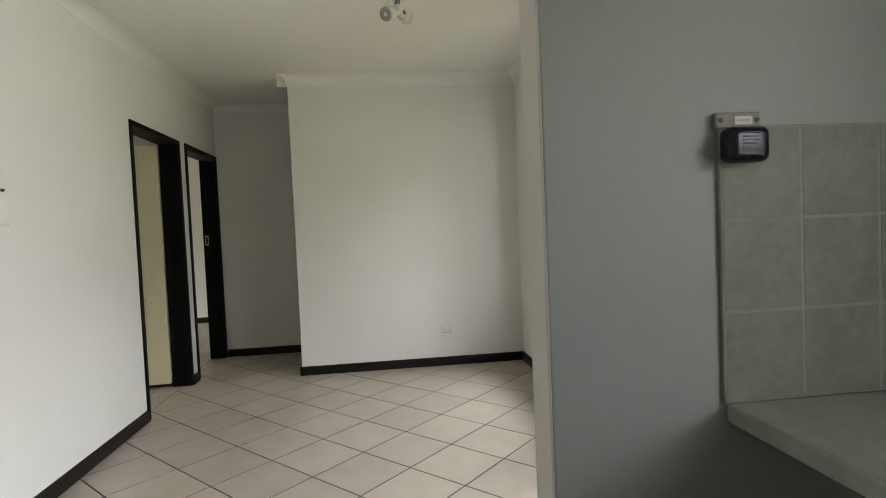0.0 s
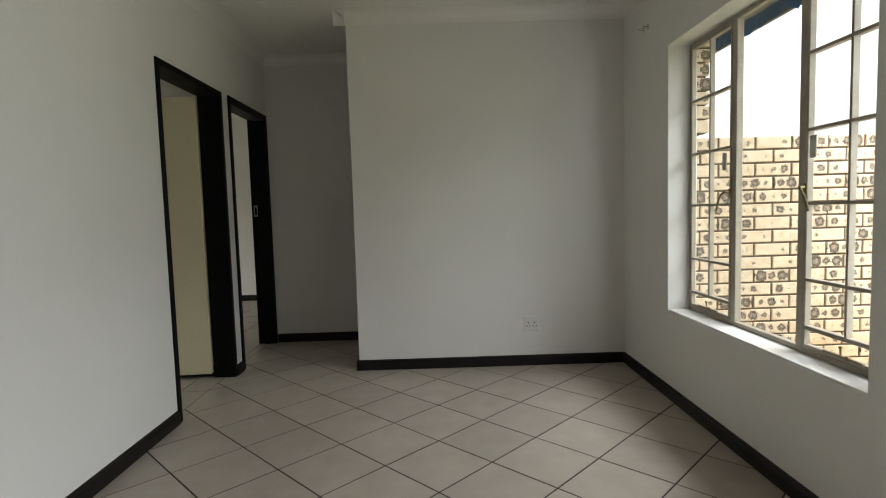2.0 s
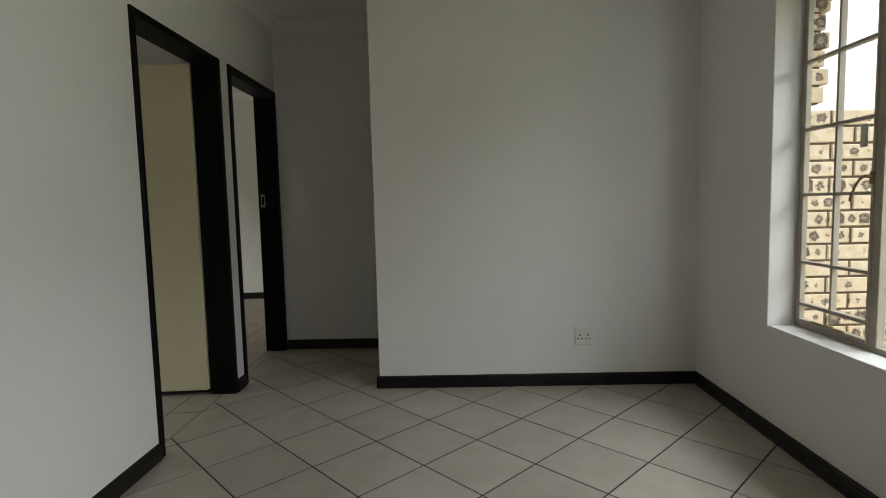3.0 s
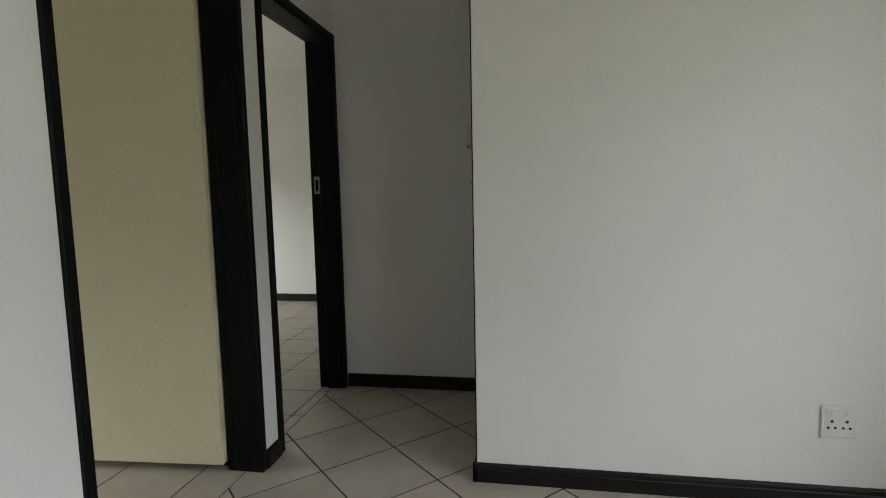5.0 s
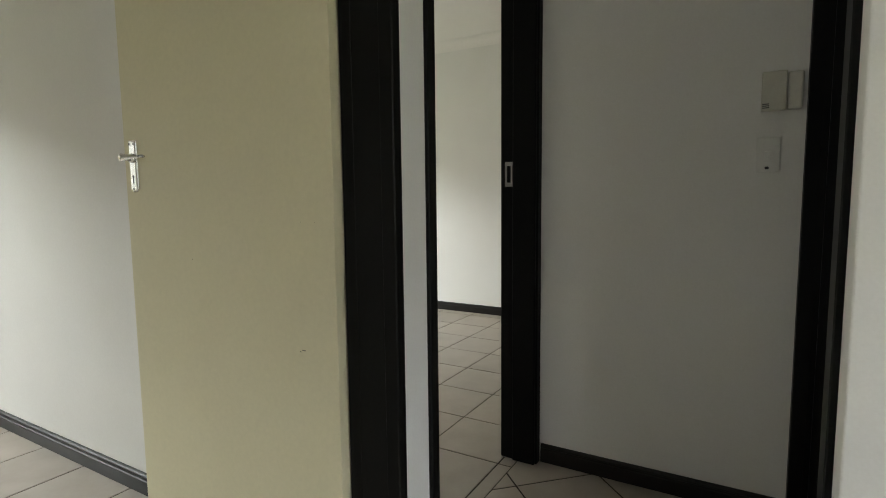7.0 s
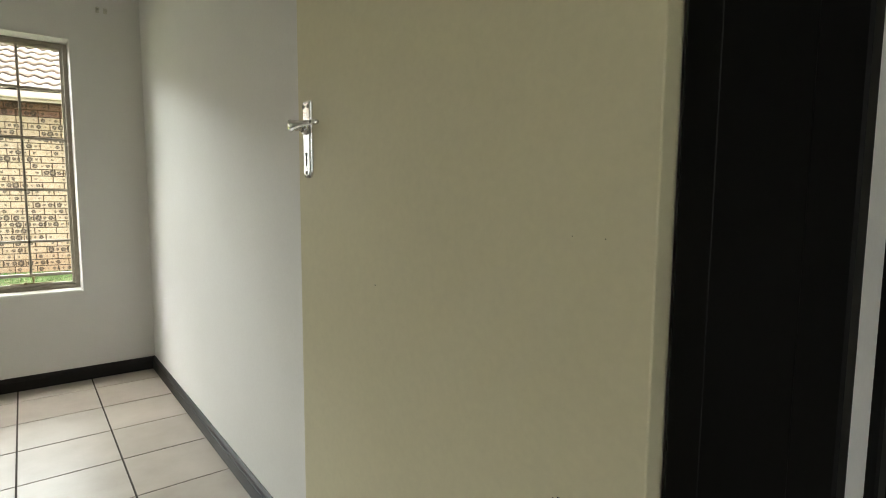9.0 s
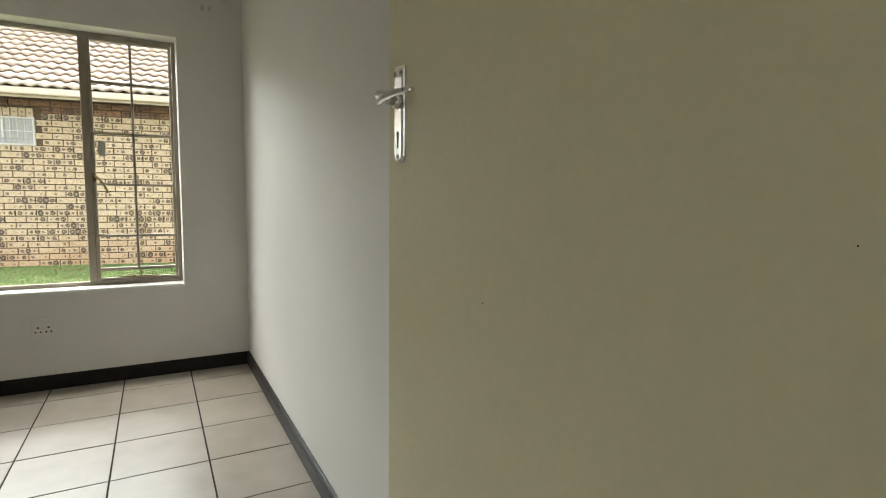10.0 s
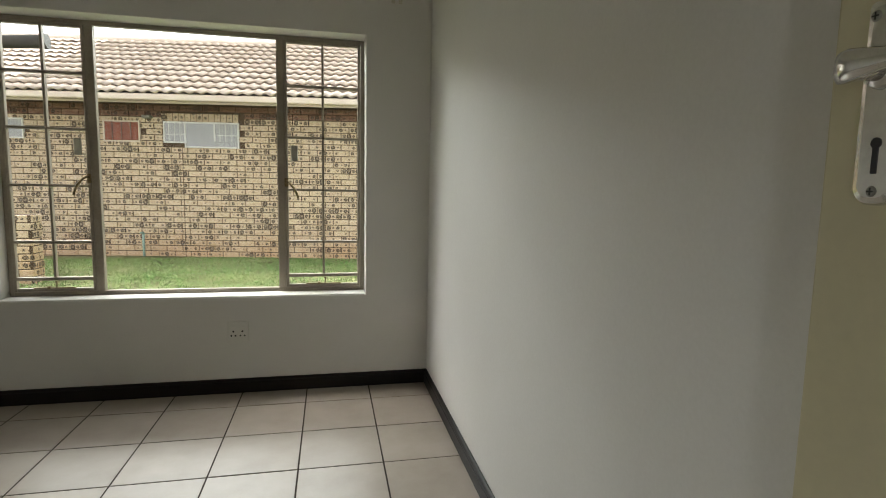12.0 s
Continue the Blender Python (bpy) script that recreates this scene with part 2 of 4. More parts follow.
def grass_material():
    m, n, l, b = material("lawn_grass", (0.1, 0.16, 0.05), 0.7)
    geo = n.new("ShaderNodeNewGeometry")
    a = noise_node(n, l, 0.9, 4)
    s = calc(n, l, "MULTIPLY_ADD", geo.outputs["Random Per Island"], 0.4, calc(n, l, "MULTIPLY", a.outputs[0], 0.75))
    r = ramp(n, l, s, [(0.3, (0.09, 0.23, 0.045)), (0.48, (0.17, 0.34, 0.085)), (0.64, (0.29, 0.40, 0.14)), (0.8, (0.46, 0.44, 0.24))])
    l.new(r.outputs[0], b.inputs["Base Color"])
    return m


GRASS = grass_material()
SOIL = mottled("lawn_soil", (0.11, 0.13, 0.05), (0.26, 0.25, 0.12), 0.95, 1.2, 40, 0.5, 0.01)


def glass_material(name):
    m = bpy.data.materials.new(name)
    m.use_nodes = True
    n, l = m.node_tree.nodes, m.node_tree.links
    out = n["Material Output"]
    n.remove(n["Principled BSDF"])
    t, g, mx, lw = n.new("ShaderNodeBsdfTransparent"), n.new("ShaderNodeBsdfGlossy"), n.new("ShaderNodeMixShader"), n.new("ShaderNodeLayerWeight")
    t.inputs[0].default_value = (0.95, 0.96, 0.95, 1)
    g.inputs["Roughness"].default_value = 0.02
    facing = calc(n, l, "POWER", lw.outputs["Facing"], 4.0)
    l.new(calc(n, l, "MULTIPLY_ADD", facing, 0.5, 0.025), mx.inputs[0])
    l.new(t.outputs[0], mx.inputs[1])
    l.new(g.outputs[0], mx.inputs[2])
    l.new(mx.outputs[0], out.inputs[0])
    return m


GLASS = glass_material("window_glass")


# ---- mesh helpers ----
def finish(name, bm, mat, parent=None, label="", smooth=False):
    me = bpy.data.meshes.new(name)
    bm.normal_update()
    bm.to_mesh(me)
    bm.free()
    me.materials.append(mat)
    if smooth:
        for p in me.polygons:
            p.use_smooth = True
    ob = new(name, me)
    if parent is not None:
        ob.parent = parent
        ob.matrix_parent_inverse = parent.matrix_world.inverted()
    if label:
        ob["label"] = label
    return ob


def part(name, bm, mat, parent, label="", smooth=False):
    return finish(name, bm, mat, parent, label, smooth)


def thing(name, at, label, category, group="", kind=""):
    e = new(name)
    e.matrix_world = at if isinstance(at, Matrix) else Matrix.Translation(at)
    e.empty_display_size = 0.05
    return tagged(e, label, category, group, kind)


def box(bm, x0, y0, z0, x1, y1, z1, bevel=0.0, m=None, seg=1):
    """Add a box between two corners, its edges rounded by bevel."""
    r = bmesh.ops.create_cube(bm, size=1.0)
    vs = r["verts"]
    c, s = Vector(((x0 + x1) / 2, (y0 + y1) / 2, (z0 + z1) / 2)), Vector((x1 - x0, y1 - y0, z1 - z0))
    for v in vs:
        v.co = Vector((v.co.x * s.x, v.co.y * s.y, v.co.z * s.z)) + c
    if bevel > 0:
        es = list({e for v in vs for e in v.link_edges})
        out = bmesh.ops.bevel(bm, geom=es, offset=bevel, segments=seg, affect="EDGES", profile=0.5)
        vs = list({v for f in out["faces"] for v in f.verts} | {v for v in vs if v.is_valid})
    if m is not None:
        for v in vs:
            v.co = m @ v.co
    return bm


def one_box(*args, **kw):
    return box(bmesh.new(), *args, **kw)


def rod(bm, a, b, r0, r1=None, seg=12):
    """Add a round rod from a to b."""
    a, b = Vector(a), Vector(b)
    d = b - a
    m = Matrix.Translation((a + b) / 2) @ d.to_track_quat("Z", "Y").to_matrix().to_4x4()
    bmesh.ops.create_cone(bm, cap_ends=True, segments=seg, radius1=r0, radius2=r0 if r1 is None else r1, depth=d.length, matrix=m)
    return bm


def sweep(bm, path, half_w, half_h, seg=8):
    """Add an oval bar along a list of points."""
    rings = []
    for k, p in enumerate(path):
        p = Vector(p)
        d = (Vector(path[min(k + 1, len(path) - 1)]) - Vector(path[max(k - 1, 0)])).normalized()
        side = d.cross(Vector((0, 0, 1)))
        side = side.normalized() if side.length > 1e-4 else Vector((1, 0, 0))
        up = side.cross(d)
        rings.append([bm.verts.new(p + side * half_w * math.cos(2 * math.pi * j / seg) + up * half_h * math.sin(2 * math.pi * j / seg)) for j in range(seg)])
    for a, b in zip(rings, rings[1:]):
        for j in range(seg):
            bm.faces.new((a[j], a[(j + 1) % seg], b[(j + 1) % seg], b[j]))
    bm.faces.new(rings[0][::-1])
    bm.faces.new(rings[-1])
    return bm


def prism(bm, profile, origin, u, v, along, length):
    """Extrude a 2D profile (in u, v) along a direction."""
    o, u, v, w = Vector(origin), Vector(u), Vector(v), Vector(along) * length
    a = [bm.verts.new(o + u * p + v * q) for p, q in profile]
    b = [bm.verts.new(o + u * p + v * q + w) for p, q in profile]
    n = len(profile)
    for k in range(n):
        bm.faces.new((a[k], a[(k + 1) % n], b[(k + 1) % n], b[k]))
    bm.faces.new(a[::-1])
    bm.faces.new(b)
    bmesh.ops.recalc_face_normals(bm, faces=bm.faces[:])
    return bm


def slab_with_openings(name, axis, a0, a1, s0, s1, z0, z1, openings, mat):
    """A wall of thickness a0 to a1 along axis, running s0 to s1, with openings (s, s, z, z) cut through."""
    ss = sorted({s0, s1, *[v for o in openings for v in o[:2]]})
    zs = sorted({z0, z1, *[v for o in openings for v in o[2:]]})
    solid = lambda i, k: 0 <= i < len(ss) - 1 and 0 <= k < len(zs) - 1 and not any(
        o[0] - 1e-6 <= ss[i] and ss[i + 1] <= o[1] + 1e-6 and o[2] - 1e-6 <= zs[k] and zs[k + 1] <= o[3] + 1e-6 for o in openings)
    bm, made = bmesh.new(), {}

    def vert(a, s, z):
        key = (a, s, z)
        if key not in made:
            made[key] = bm.verts.new((a, s, z) if axis == "x" else (s, a, z))
        return made[key]

    for i in range(len(ss) - 1):
        for k in range(len(zs) - 1):
            if not solid(i, k):
                continue
            s, e, b, t = ss[i], ss[i + 1], zs[k], zs[k + 1]
            for a in (a0, a1):
                bm.faces.new([vert(a, *q) for q in ((s, b), (e, b), (e, t), (s, t))])
            for di, dk, p, q in ((-1, 0, (s, b), (s, t)), (1, 0, (e, b), (e, t)), (0, -1, (s, b), (e, b)), (0, 1, (s, t), (e, t))):
                if not solid(i + di, k + dk):
                    bm.faces.new((vert(a0, *p), vert(a0, *q), vert(a1, *q), vert(a1, *p)))
    bmesh.ops.recalc_face_normals(bm, faces=bm.faces[:])
    edges = [e for e in bm.edges if len(e.link_faces) == 2 and e.calc_face_angle(0) > 1.0]
    bmesh.ops.bevel(bm, geom=edges, offset=0.004, segments=2, affect="EDGES", profile=0.5)
    return tagged(finish(name, bm, mat), kind="structure")


# ---- structure ----
CEIL = 2.605
walls = [
    ("wall_west", "x", -0.14, 0.0, -2.2, 8.53, [(4.188, 5.018, -0.15, 2.04), (5.208, 6.008, -0.15, 2.04)], PAINT, "white painted plaster wall with two doorways"),
    ("wall_east", "x", 2.91, 3.085, -2.2, 5.08, [(2.845, 4.34, 0.535, 2.105), (1.63, 2.45, -0.15, 2.04), (-0.9, 0.6, 1.05, 2.0)], PAINT, "white painted outer wall with a steel window and the front doorway"),
    ("wall_lounge_far", "y", 5.08, 5.19, 0.91, 3.085, [], PAINT, "white painted lounge wall with a socket"),
    ("wall_passage_east", "x", 0.91, 1.02, 5.19, 6.055, [(5.24, 6.005, -0.15, 2.04)], PAINT, "white painted passage wall with a doorway"),
    ("wall_passage_end", "y", 6.055, 6.2, 0.0, 2.5, [], PAINT, "white painted end wall of the passage"),
    ("wall_south", "y", -2.35, -2.2, -0.14, 3.085, [], PAINT, "plain white kitchen end wall"),
    ("wall_partition", "y", 1.238, 1.345, 1.938, 2.91, [], SHADED_PAINT, "white kitchen partition coloured grey for dim bluish light, with a tiled splashback"),
    ("wall_bedroom_window", "x", -3.88, -3.65, 2.15, 8.67, [(2.826, 4.702, 0.545, 2.005), (6.2, 7.9, 0.53, 1.98)], PAINT, "white painted bedroom wall with a wide steel window"),
    ("wall_between_bedrooms", "y", 5.068, 5.175, -3.65, -0.14, [], PAINT, "plain white wall between the bedrooms"),
    ("wall_bedroom_south", "y", 2.15, 2.3, -3.65, -0.14, [], PAINT, "plain white bedroom wall"),
    ("wall_second_bedroom_north", "y", 8.53, 8.67, -3.65, 0.0, [], PAINT, "plain white wall of the second bedroom"),
    ("wall_bathroom_east", "x", 2.5, 2.64, 5.19, 6.185, [], PAINT, "plain white wall behind the passage"),
]
for name, axis, a0, a1, s0, s1, holes, mat, label in walls:
    tagged(slab_with_openings(name, axis, a0, a1, s0, s1, -0.15, CEIL, holes, mat), label)

ceiling = finish("ceiling", one_box(-3.88, -2.35, CEIL, 3.085, 8.67, CEIL + 0.12), CEILING)
tagged(ceiling, "off-white plain plasterboard ceiling", kind="structure")

# partition end facing the lounge keeps the lounge's white paint, without the painted dimness
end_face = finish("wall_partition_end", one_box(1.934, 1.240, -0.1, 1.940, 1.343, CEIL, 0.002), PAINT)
tagged(end_face, "white painted end of the kitchen partition", kind="structure")


def cornice(p, q, inward):
    """A cove between wall and ceiling from p to q."""
    p, q = Vector((*p, CEIL)), Vector((*q, CEIL))
    arc = [(0.085 - 0.083 * math.sin(a), -0.085 + 0.083 * math.cos(a)) for a in [math.pi / 2 * k / 8 for k in range(9)]]
    prof = [(0.0, 0.0), (0.085, 0.0)] + [(0.085 * 1.0 - 0.0 if k == 0 else x, y) for k, (x, y) in enumerate(arc)] + [(0.0, -0.085)]
    ob = finish("trim", prism(bmesh.new(), prof, p, (*inward, 0), (0, 0, 1), (q - p).normalized(), (q - p).length), CEILING)
    tagged(ob, "off-white coved cornice", "cornice", kind="structure")


for p, q, i in [((0, -2.2), (0, 6.055), (1, 0)), ((0.825, 5.08), (2.91, 5.08), (0, -1)), ((0.91, 4.995), (0.91, 6.055), (-1, 0)), ((0, 6.055), (0.91, 6.055), (0, -1)),
                ((2.91, 1.345), (2.91, 5.08), (-1, 0)), ((1.938, 1.345), (2.91, 1.345), (0, 1)), ((1.938, 1.238), (2.91, 1.238), (0, -1)),
                ((-3.65, 2.3), (-3.65, 5.068), (1, 0)), ((-3.65, 5.068), (-0.14, 5.068), (0, -1)), ((-3.65, 8.53), (-0.14, 8.53), (0, -1))]:
    cornice(p, q, i)


def baseboard(p, q, inward, high=0.094):
    p, q = Vector((*p, 0.0)), Vector((*q, 0.0))
    prof = [(0, 0), (0.016, 0), (0.016, 0.064), (0.013, 0.068), (0.013, 0.075), (0.0145, 0.078), (0.013, 0.086), (0.009, 0.091), (0.003, 0.094), (0, 0.094)]
    prof = [(a, b * high / 0.094) for a, b in prof]
    ob = finish("baseboard", prism(bmesh.new(), prof, p, (*inward, 0), (0, 0, 1), (q - p).normalized(), (q - p).length), BLACK_WOOD)
    tagged(ob, "glossy black-brown wooden skirting board", "skirting", kind="structure")


for p, q, i in [((0, -2.2), (0, 4.157), (1, 0)), ((0, 5.049), (0, 5.171), (1, 0)), ((0.016, 6.055), (0.897, 6.055), (0, -1)), ((0.894, 5.08), (2.894, 5.08), (0, -1)), ((0.91, 5.064), (0.91, 5.158), (-1, 0)),
                ((2.91, 2.49), (2.91, 5.08), (-1, 0)), ((2.91, 1.345), (2.91, 1.59), (-1, 0)),
                ((-3.65, 2.3), (-3.65, 5.068), (1, 0)), ((-3.634, 5.068), (-0.14, 5.068), (0, -1)), ((-3.634, 2.3), (-0.14, 2.3), (0, 1)), ((-0.14, 2.316), (-0.14, 4.157), (-1, 0)),
                ((-3.65, 8.53), (-0.14, 8.53), (0, -1)), ((-3.65, 5.175), (-3.65, 8.514), (1, 0)), ((-0.14, 6.03), (-0.14, 8.514), (-1, 0))]:
    baseboard(p, q, i, 0.077 if p[0] >= 0 else 0.08)


# ---- doors ----
def steel_frame(parent, axis, a0, a1, s0, s1, top, mat=BLACK_STEEL, lip=0.036, stop=0.016):
    """Pressed steel lining round a doorway: two posts and a head, with lips over the wall and a rebate."""
    def bx(bm, a, s, z, a2, s2, z2):
        if axis == "x":
            box(bm, a, s, z, a2, s2, z2, 0.003)
        else:
            box(bm, s, a, z, s2, a2, z2, 0.003)
    for s, d in ((s0, 1), (s1, -1)):
        bm = bmesh.new()
        lo, hi = sorted((s - d * lip, s + d * 0.004))
        bx(bm, a0 - 0.012, lo, 0, a0 + 0.03, hi, top + lip)
        bx(bm, a1 - 0.03, lo, 0, a1 + 0.012, hi, top + lip)
        lo, hi = sorted((s - d * 0.001, s + d * 0.003))
        bx(bm, a0 - 0.008, lo, 0, a1 + 0.008, hi, top)
        lo, hi = sorted((s, s + d * stop))
        bx(bm, a0 + 0.045, lo, 0, a1 + 0.004, hi, top)
        part("post", bm, mat, parent)
    bm = bmesh.new()
    bx(bm, a0 - 0.011, s0 - 0.001, top - 0.004, a0 + 0.03, s1 + 0.001, top + lip)
    bx(bm, a1 - 0.03, s0 - 0.001, top - 0.004, a1 + 0.011, s1 + 0.001, top + lip)
    bx(bm, a0 - 0.008, s0, top - 0.003, a1 + 0.008, s1, top + 0.001)
    bx(bm, a0 + 0.045, s0, top - stop, a1 + 0.003, s1, top)
    part("head", bm, mat, parent)


def strike_plate(parent, x, y, z, facing=-1):
    bm = bmesh.new()
    box(bm, x - 0.016, y, z - 0.05, x - 0.009, y + facing * 0.004, z + 0.05, 0.001)
    box(bm, x + 0.009, y, z - 0.05, x + 0.016, y + facing * 0.004, z + 0.05, 0.001)
    box(bm, x - 0.009, y, z + 0.034, x + 0.009, y + facing * 0.004, z + 0.05, 0.001)
    box(bm, x - 0.009, y, z - 0.05, x + 0.009, y + facing * 0.004, z - 0.034, 0.001)
    part("strike_plate", bm, DULL_METAL, parent, "worn zinc strike plate")


# first bedroom: cream leaf swung back close to the bedroom wall
door_1 = thing("door_1", (-0.07, 4.64, 0), "cream painted flush door standing open in a black steel frame", "door", kind="structure")
steel_frame(door_1, "x", -0.14, 0.0, 4.188, 5.018, 2.04, lip=0.03, stop=0.003)
hinge = pose(-0.156, 4.984, 0, 0, 0, 183.6)
leaf = part("leaf", one_box(0.0, -0.042, 0.038, 0.829, 0.0, 2.028, 0.0025, seg=2), CREAM, door_1, "cream painted flush door leaf with scuffs")
leaf.data.transform(hinge)
M = hinge


def on_leaf(name, bm, mat, parent, label="", smooth=False):
    if name in ("handle_plate", "lever", "grub_screw", "keyhole", "screw", "screw_slot"):
        bm.transform(HANDLE_FIT)
    bm.transform(M)
    return part(name, bm, mat, parent, label, smooth)


# lever handle on a long plate, on the face towards the room
HU = 0.781
HANDLE_FIT = Matrix.Translation((HU, 0, 1.238)) @ Matrix.Diagonal((0.92, 0.95, 1.02, 1)) @ Matrix.Translation((-HU, 0, -1.2195))
def rounded(w, z0, z1, r_low, r_top, steps=6):
    """Outline of an upright plate about HU with rounded corners."""
    pts = []
    for cx, cz, r, a0 in ((w - r_low, z0 + r_low, r_low, -90), (w - r_top, z1 - r_top, r_top, 0), (r_top - w, z1 - r_top, r_top, 90), (r_low - w, z0 + r_low, r_low, 180)):
        pts += [(HU + cx + r * math.cos(radians(a0 + 90 * k / steps)), cz + r * math.sin(radians(a0 + 90 * k / steps))) for k in range(steps + 1)]
    return pts


bm = bmesh.new()
layers = [(0.0195, 1.139, 1.300, 0.0, 0.015, 0.006), (0.0195, 1.139, 1.300, 0.003, 0.015, 0.006), (0.0180, 1.1405, 1.2985, 0.0055, 0.014, 0.005), (0.0135, 1.145, 1.294, 0.0072, 0.011, 0.004)]
loops = [[bm.verts.new((x, d, z)) for x, z in rounded(w, za, zb, rl, rt)] for w, za, zb, d, rl, rt in layers]
for a, b in zip(loops, loops[1:]):
    for k in range(len(a)):
        bm.faces.new((a[k], a[(k + 1) % len(a)], b[(k + 1) % len(a)], b[k]))
bm.faces.new(loops[-1])
bmesh.ops.recalc_face_normals(bm, faces=bm.faces[:])
plate = on_leaf("handle_plate", bm, CHROME, leaf, "polished chrome lever plate")
bm = rod(bmesh.new(), (HU, 0.006, 1.244), (HU, 0.016, 1.244), 0.0155, 0.013, 24)
rod(bm, (HU, 0.014, 1.244), (HU, 0.036, 1.244), 0.0095, 0.0095, 18)
spine = [(0.017, 0.034, 0.004, 0.007), (0.014, 0.038, 0.008, 0.0125), (0.004, 0.042, 0.009, 0.0130), (-0.008, 0.043, 0.008, 0.0115), (-0.025, 0.043, 0.006, 0.0085),
         (-0.045, 0.042, 0.0045, 0.0062), (-0.068, 0.040, 0.0040, 0.0054), (-0.090, 0.037, 0.0040, 0.0052), (-0.098, 0.034, 0.0038, 0.0050), (-0.100, 0.030, 0.002, 0.003)]
rings = [[bm.verts.new((HU + u, v + hw * math.cos(2 * math.pi * j / 14), 1.245 + hh * math.sin(2 * math.pi * j / 14))) for j in range(14)] for u, v, hw, hh in spine]
for a, b in zip(rings, rings[1:]):
    for j in range(14):
        bm.faces.new((a[j], a[(j + 1) % 14], b[(j + 1) % 14], b[j]))
bm.faces.new(rings[0][::-1])
bm.faces.new(rings[-1])
bmesh.ops.recalc_face_normals(bm, faces=bm.faces[:])
lever = on_leaf("lever", bm, CHROME, leaf, "tapered chrome lever", True)
on_leaf("grub_screw", one_box(HU - 0.0880, 0.0398, 1.2425, HU - 0.0820, 0.0420, 1.2485, 0.0008), DARK, leaf)
bm = rod(bmesh.new(), (HU, 0.0070, 1.188), (HU, 0.0080, 1.188), 0.0044, seg=16)
box(bm, HU - 0.0023, 0.0070, 1.164, HU + 0.0023, 0.0080, 1.187)
on_leaf("keyhole", bm, DARK, leaf, "dark keyhole")
for u, z in ((HU - 0.011, 1.287), (HU + 0.011, 1.287), (HU, 1.150)):
    bm = rod(bmesh.new(), (u, 0.0068, z), (u, 0.0088, z), 0.0048, 0.0036, 14)
    sc = on_leaf("screw", bm, DULL_METAL, leaf)
    bm = box(bmesh.new(), u - 0.003, 0.0086, z - 0.0006, u + 0.003, 0.0092, z + 0.0006)
    box(bm, u - 0.0006, 0.0086, z - 0.003, u + 0.0006, 0.0091, z + 0.003)
    on_leaf("screw_slot", bm, DARK, leaf)
bm = box(bmesh.new(), 0.8291, -0.032, 1.13, 0.8305, -0.010, 1.32, 0.0004)
on_leaf("latch_plate", bm, DULL_METAL, leaf)
bm = bmesh.new()
for u, z, w in ((0.108, 0.722, 0.012), (0.124, 0.718, 0.004), (0.062, 1.068, 0.0014), (0.108, 1.069, 0.0012), (0.535, 0.952, 0.0025)):
    box(bm, u, 0.0, z, u + w, 0.0004, z + min(0.0022, w), 0)
on_leaf("scuff", bm, DARK, leaf, "small dark scuff marks")

door_2 = thing("door_2", (-0.07, 5.62, 0), "black steel door frame of the second bedroom", "door frame", kind="structure")
steel_frame(door_2, "x", -0.14, 0.0, 5.208, 6.008, 2.04)
strike_plate(door_2, -0.115, 6.004, 1.222)

door_3 = thing("door_3", (0.945, 5.61, 0), "black steel door frame in the dark passage", "door frame", kind="structure")
steel_frame(door_3, "x", 0.908, 1.02, 5.24, 6.005, 2.04, lip=0.08)
strike_plate(door_3, 1.0, 6.001, 1.19)

# front door: brown leaf swung in beside the partition
front = thing("front_door", (2.87, 2.1, 0), "dark mahogany front door standing wide open", "door", kind="structure")
bm = bmesh.new()
box(bm, 2.905, 1.59, 0, 3.005, 1.63, 2.08, 0.004)
part("post", bm, MAHOGANY, front)
part("post", one_box(2.905, 2.45, 0, 3.005, 2.49, 2.08, 0.004), MAHOGANY, front)
part("head", one_box(2.905, 1.63, 2.04, 3.005, 2.45, 2.08, 0.004), MAHOGANY, front)
fm = pose(2.912, 1.69, 0, 0, 0, 178.5)
fleaf = part("leaf", one_box(0.0, 0.0, 0.01, 0.81, 0.042, 2.03, 0.003, seg=2), MAHOGANY, front, "dark mahogany door leaf")
fleaf.data.transform(fm)


def on_front(name, bm, mat, label="", smooth=False):
    bm.transform(fm @ Matrix.Translation((0.035, 0, 0)))
    return part(name, bm, mat, fleaf, label, smooth)


on_front("edge_strip", one_box(0.7752, 0.003, 0.012, 0.7772, 0.039, 2.028, 0.0005), MAHOGANY_EDGE, "worn paler door edge")
bm = box(bmesh.new(), 0.680, 0.042, 1.385, 0.772, 0.060, 1.430, 0.003, seg=2)
box(bm, 0.700, 0.060, 1.398, 0.750, 0.064, 1.406, 0.001)
on_front("rim_lock", bm, DARK, "dark painted metal rim lock")
on_front("lock_edge", one_box(0.682, 0.050, 1.4305, 0.771, 0.0595, 1.4325), BRASS, "worn brass edge of the rim lock")
bm = rod(bmesh.new(), (0.725, 0.042, 1.218), (0.725, 0.046, 1.218), 0.026, 0.024, 28)
rod(bm, (0.725, 0.046, 1.218), (0.725, 0.05, 1.218), 0.009, 0.008, 16)
on_front("cylinder_rose", bm, MAHOGANY_EDGE, "round tarnished cylinder rose", True)
bm = box(bmesh.new(), 0.7772, 0.010, 1.12, 0.7786, 0.032, 1.19, 0.0005)
box(bm, 0.7780, 0.014, 1.140, 0.7880, 0.029, 1.165, 0.002)
on_front("latch", bm, MAHOGANY_EDGE, "tarnished brass latch bolt")


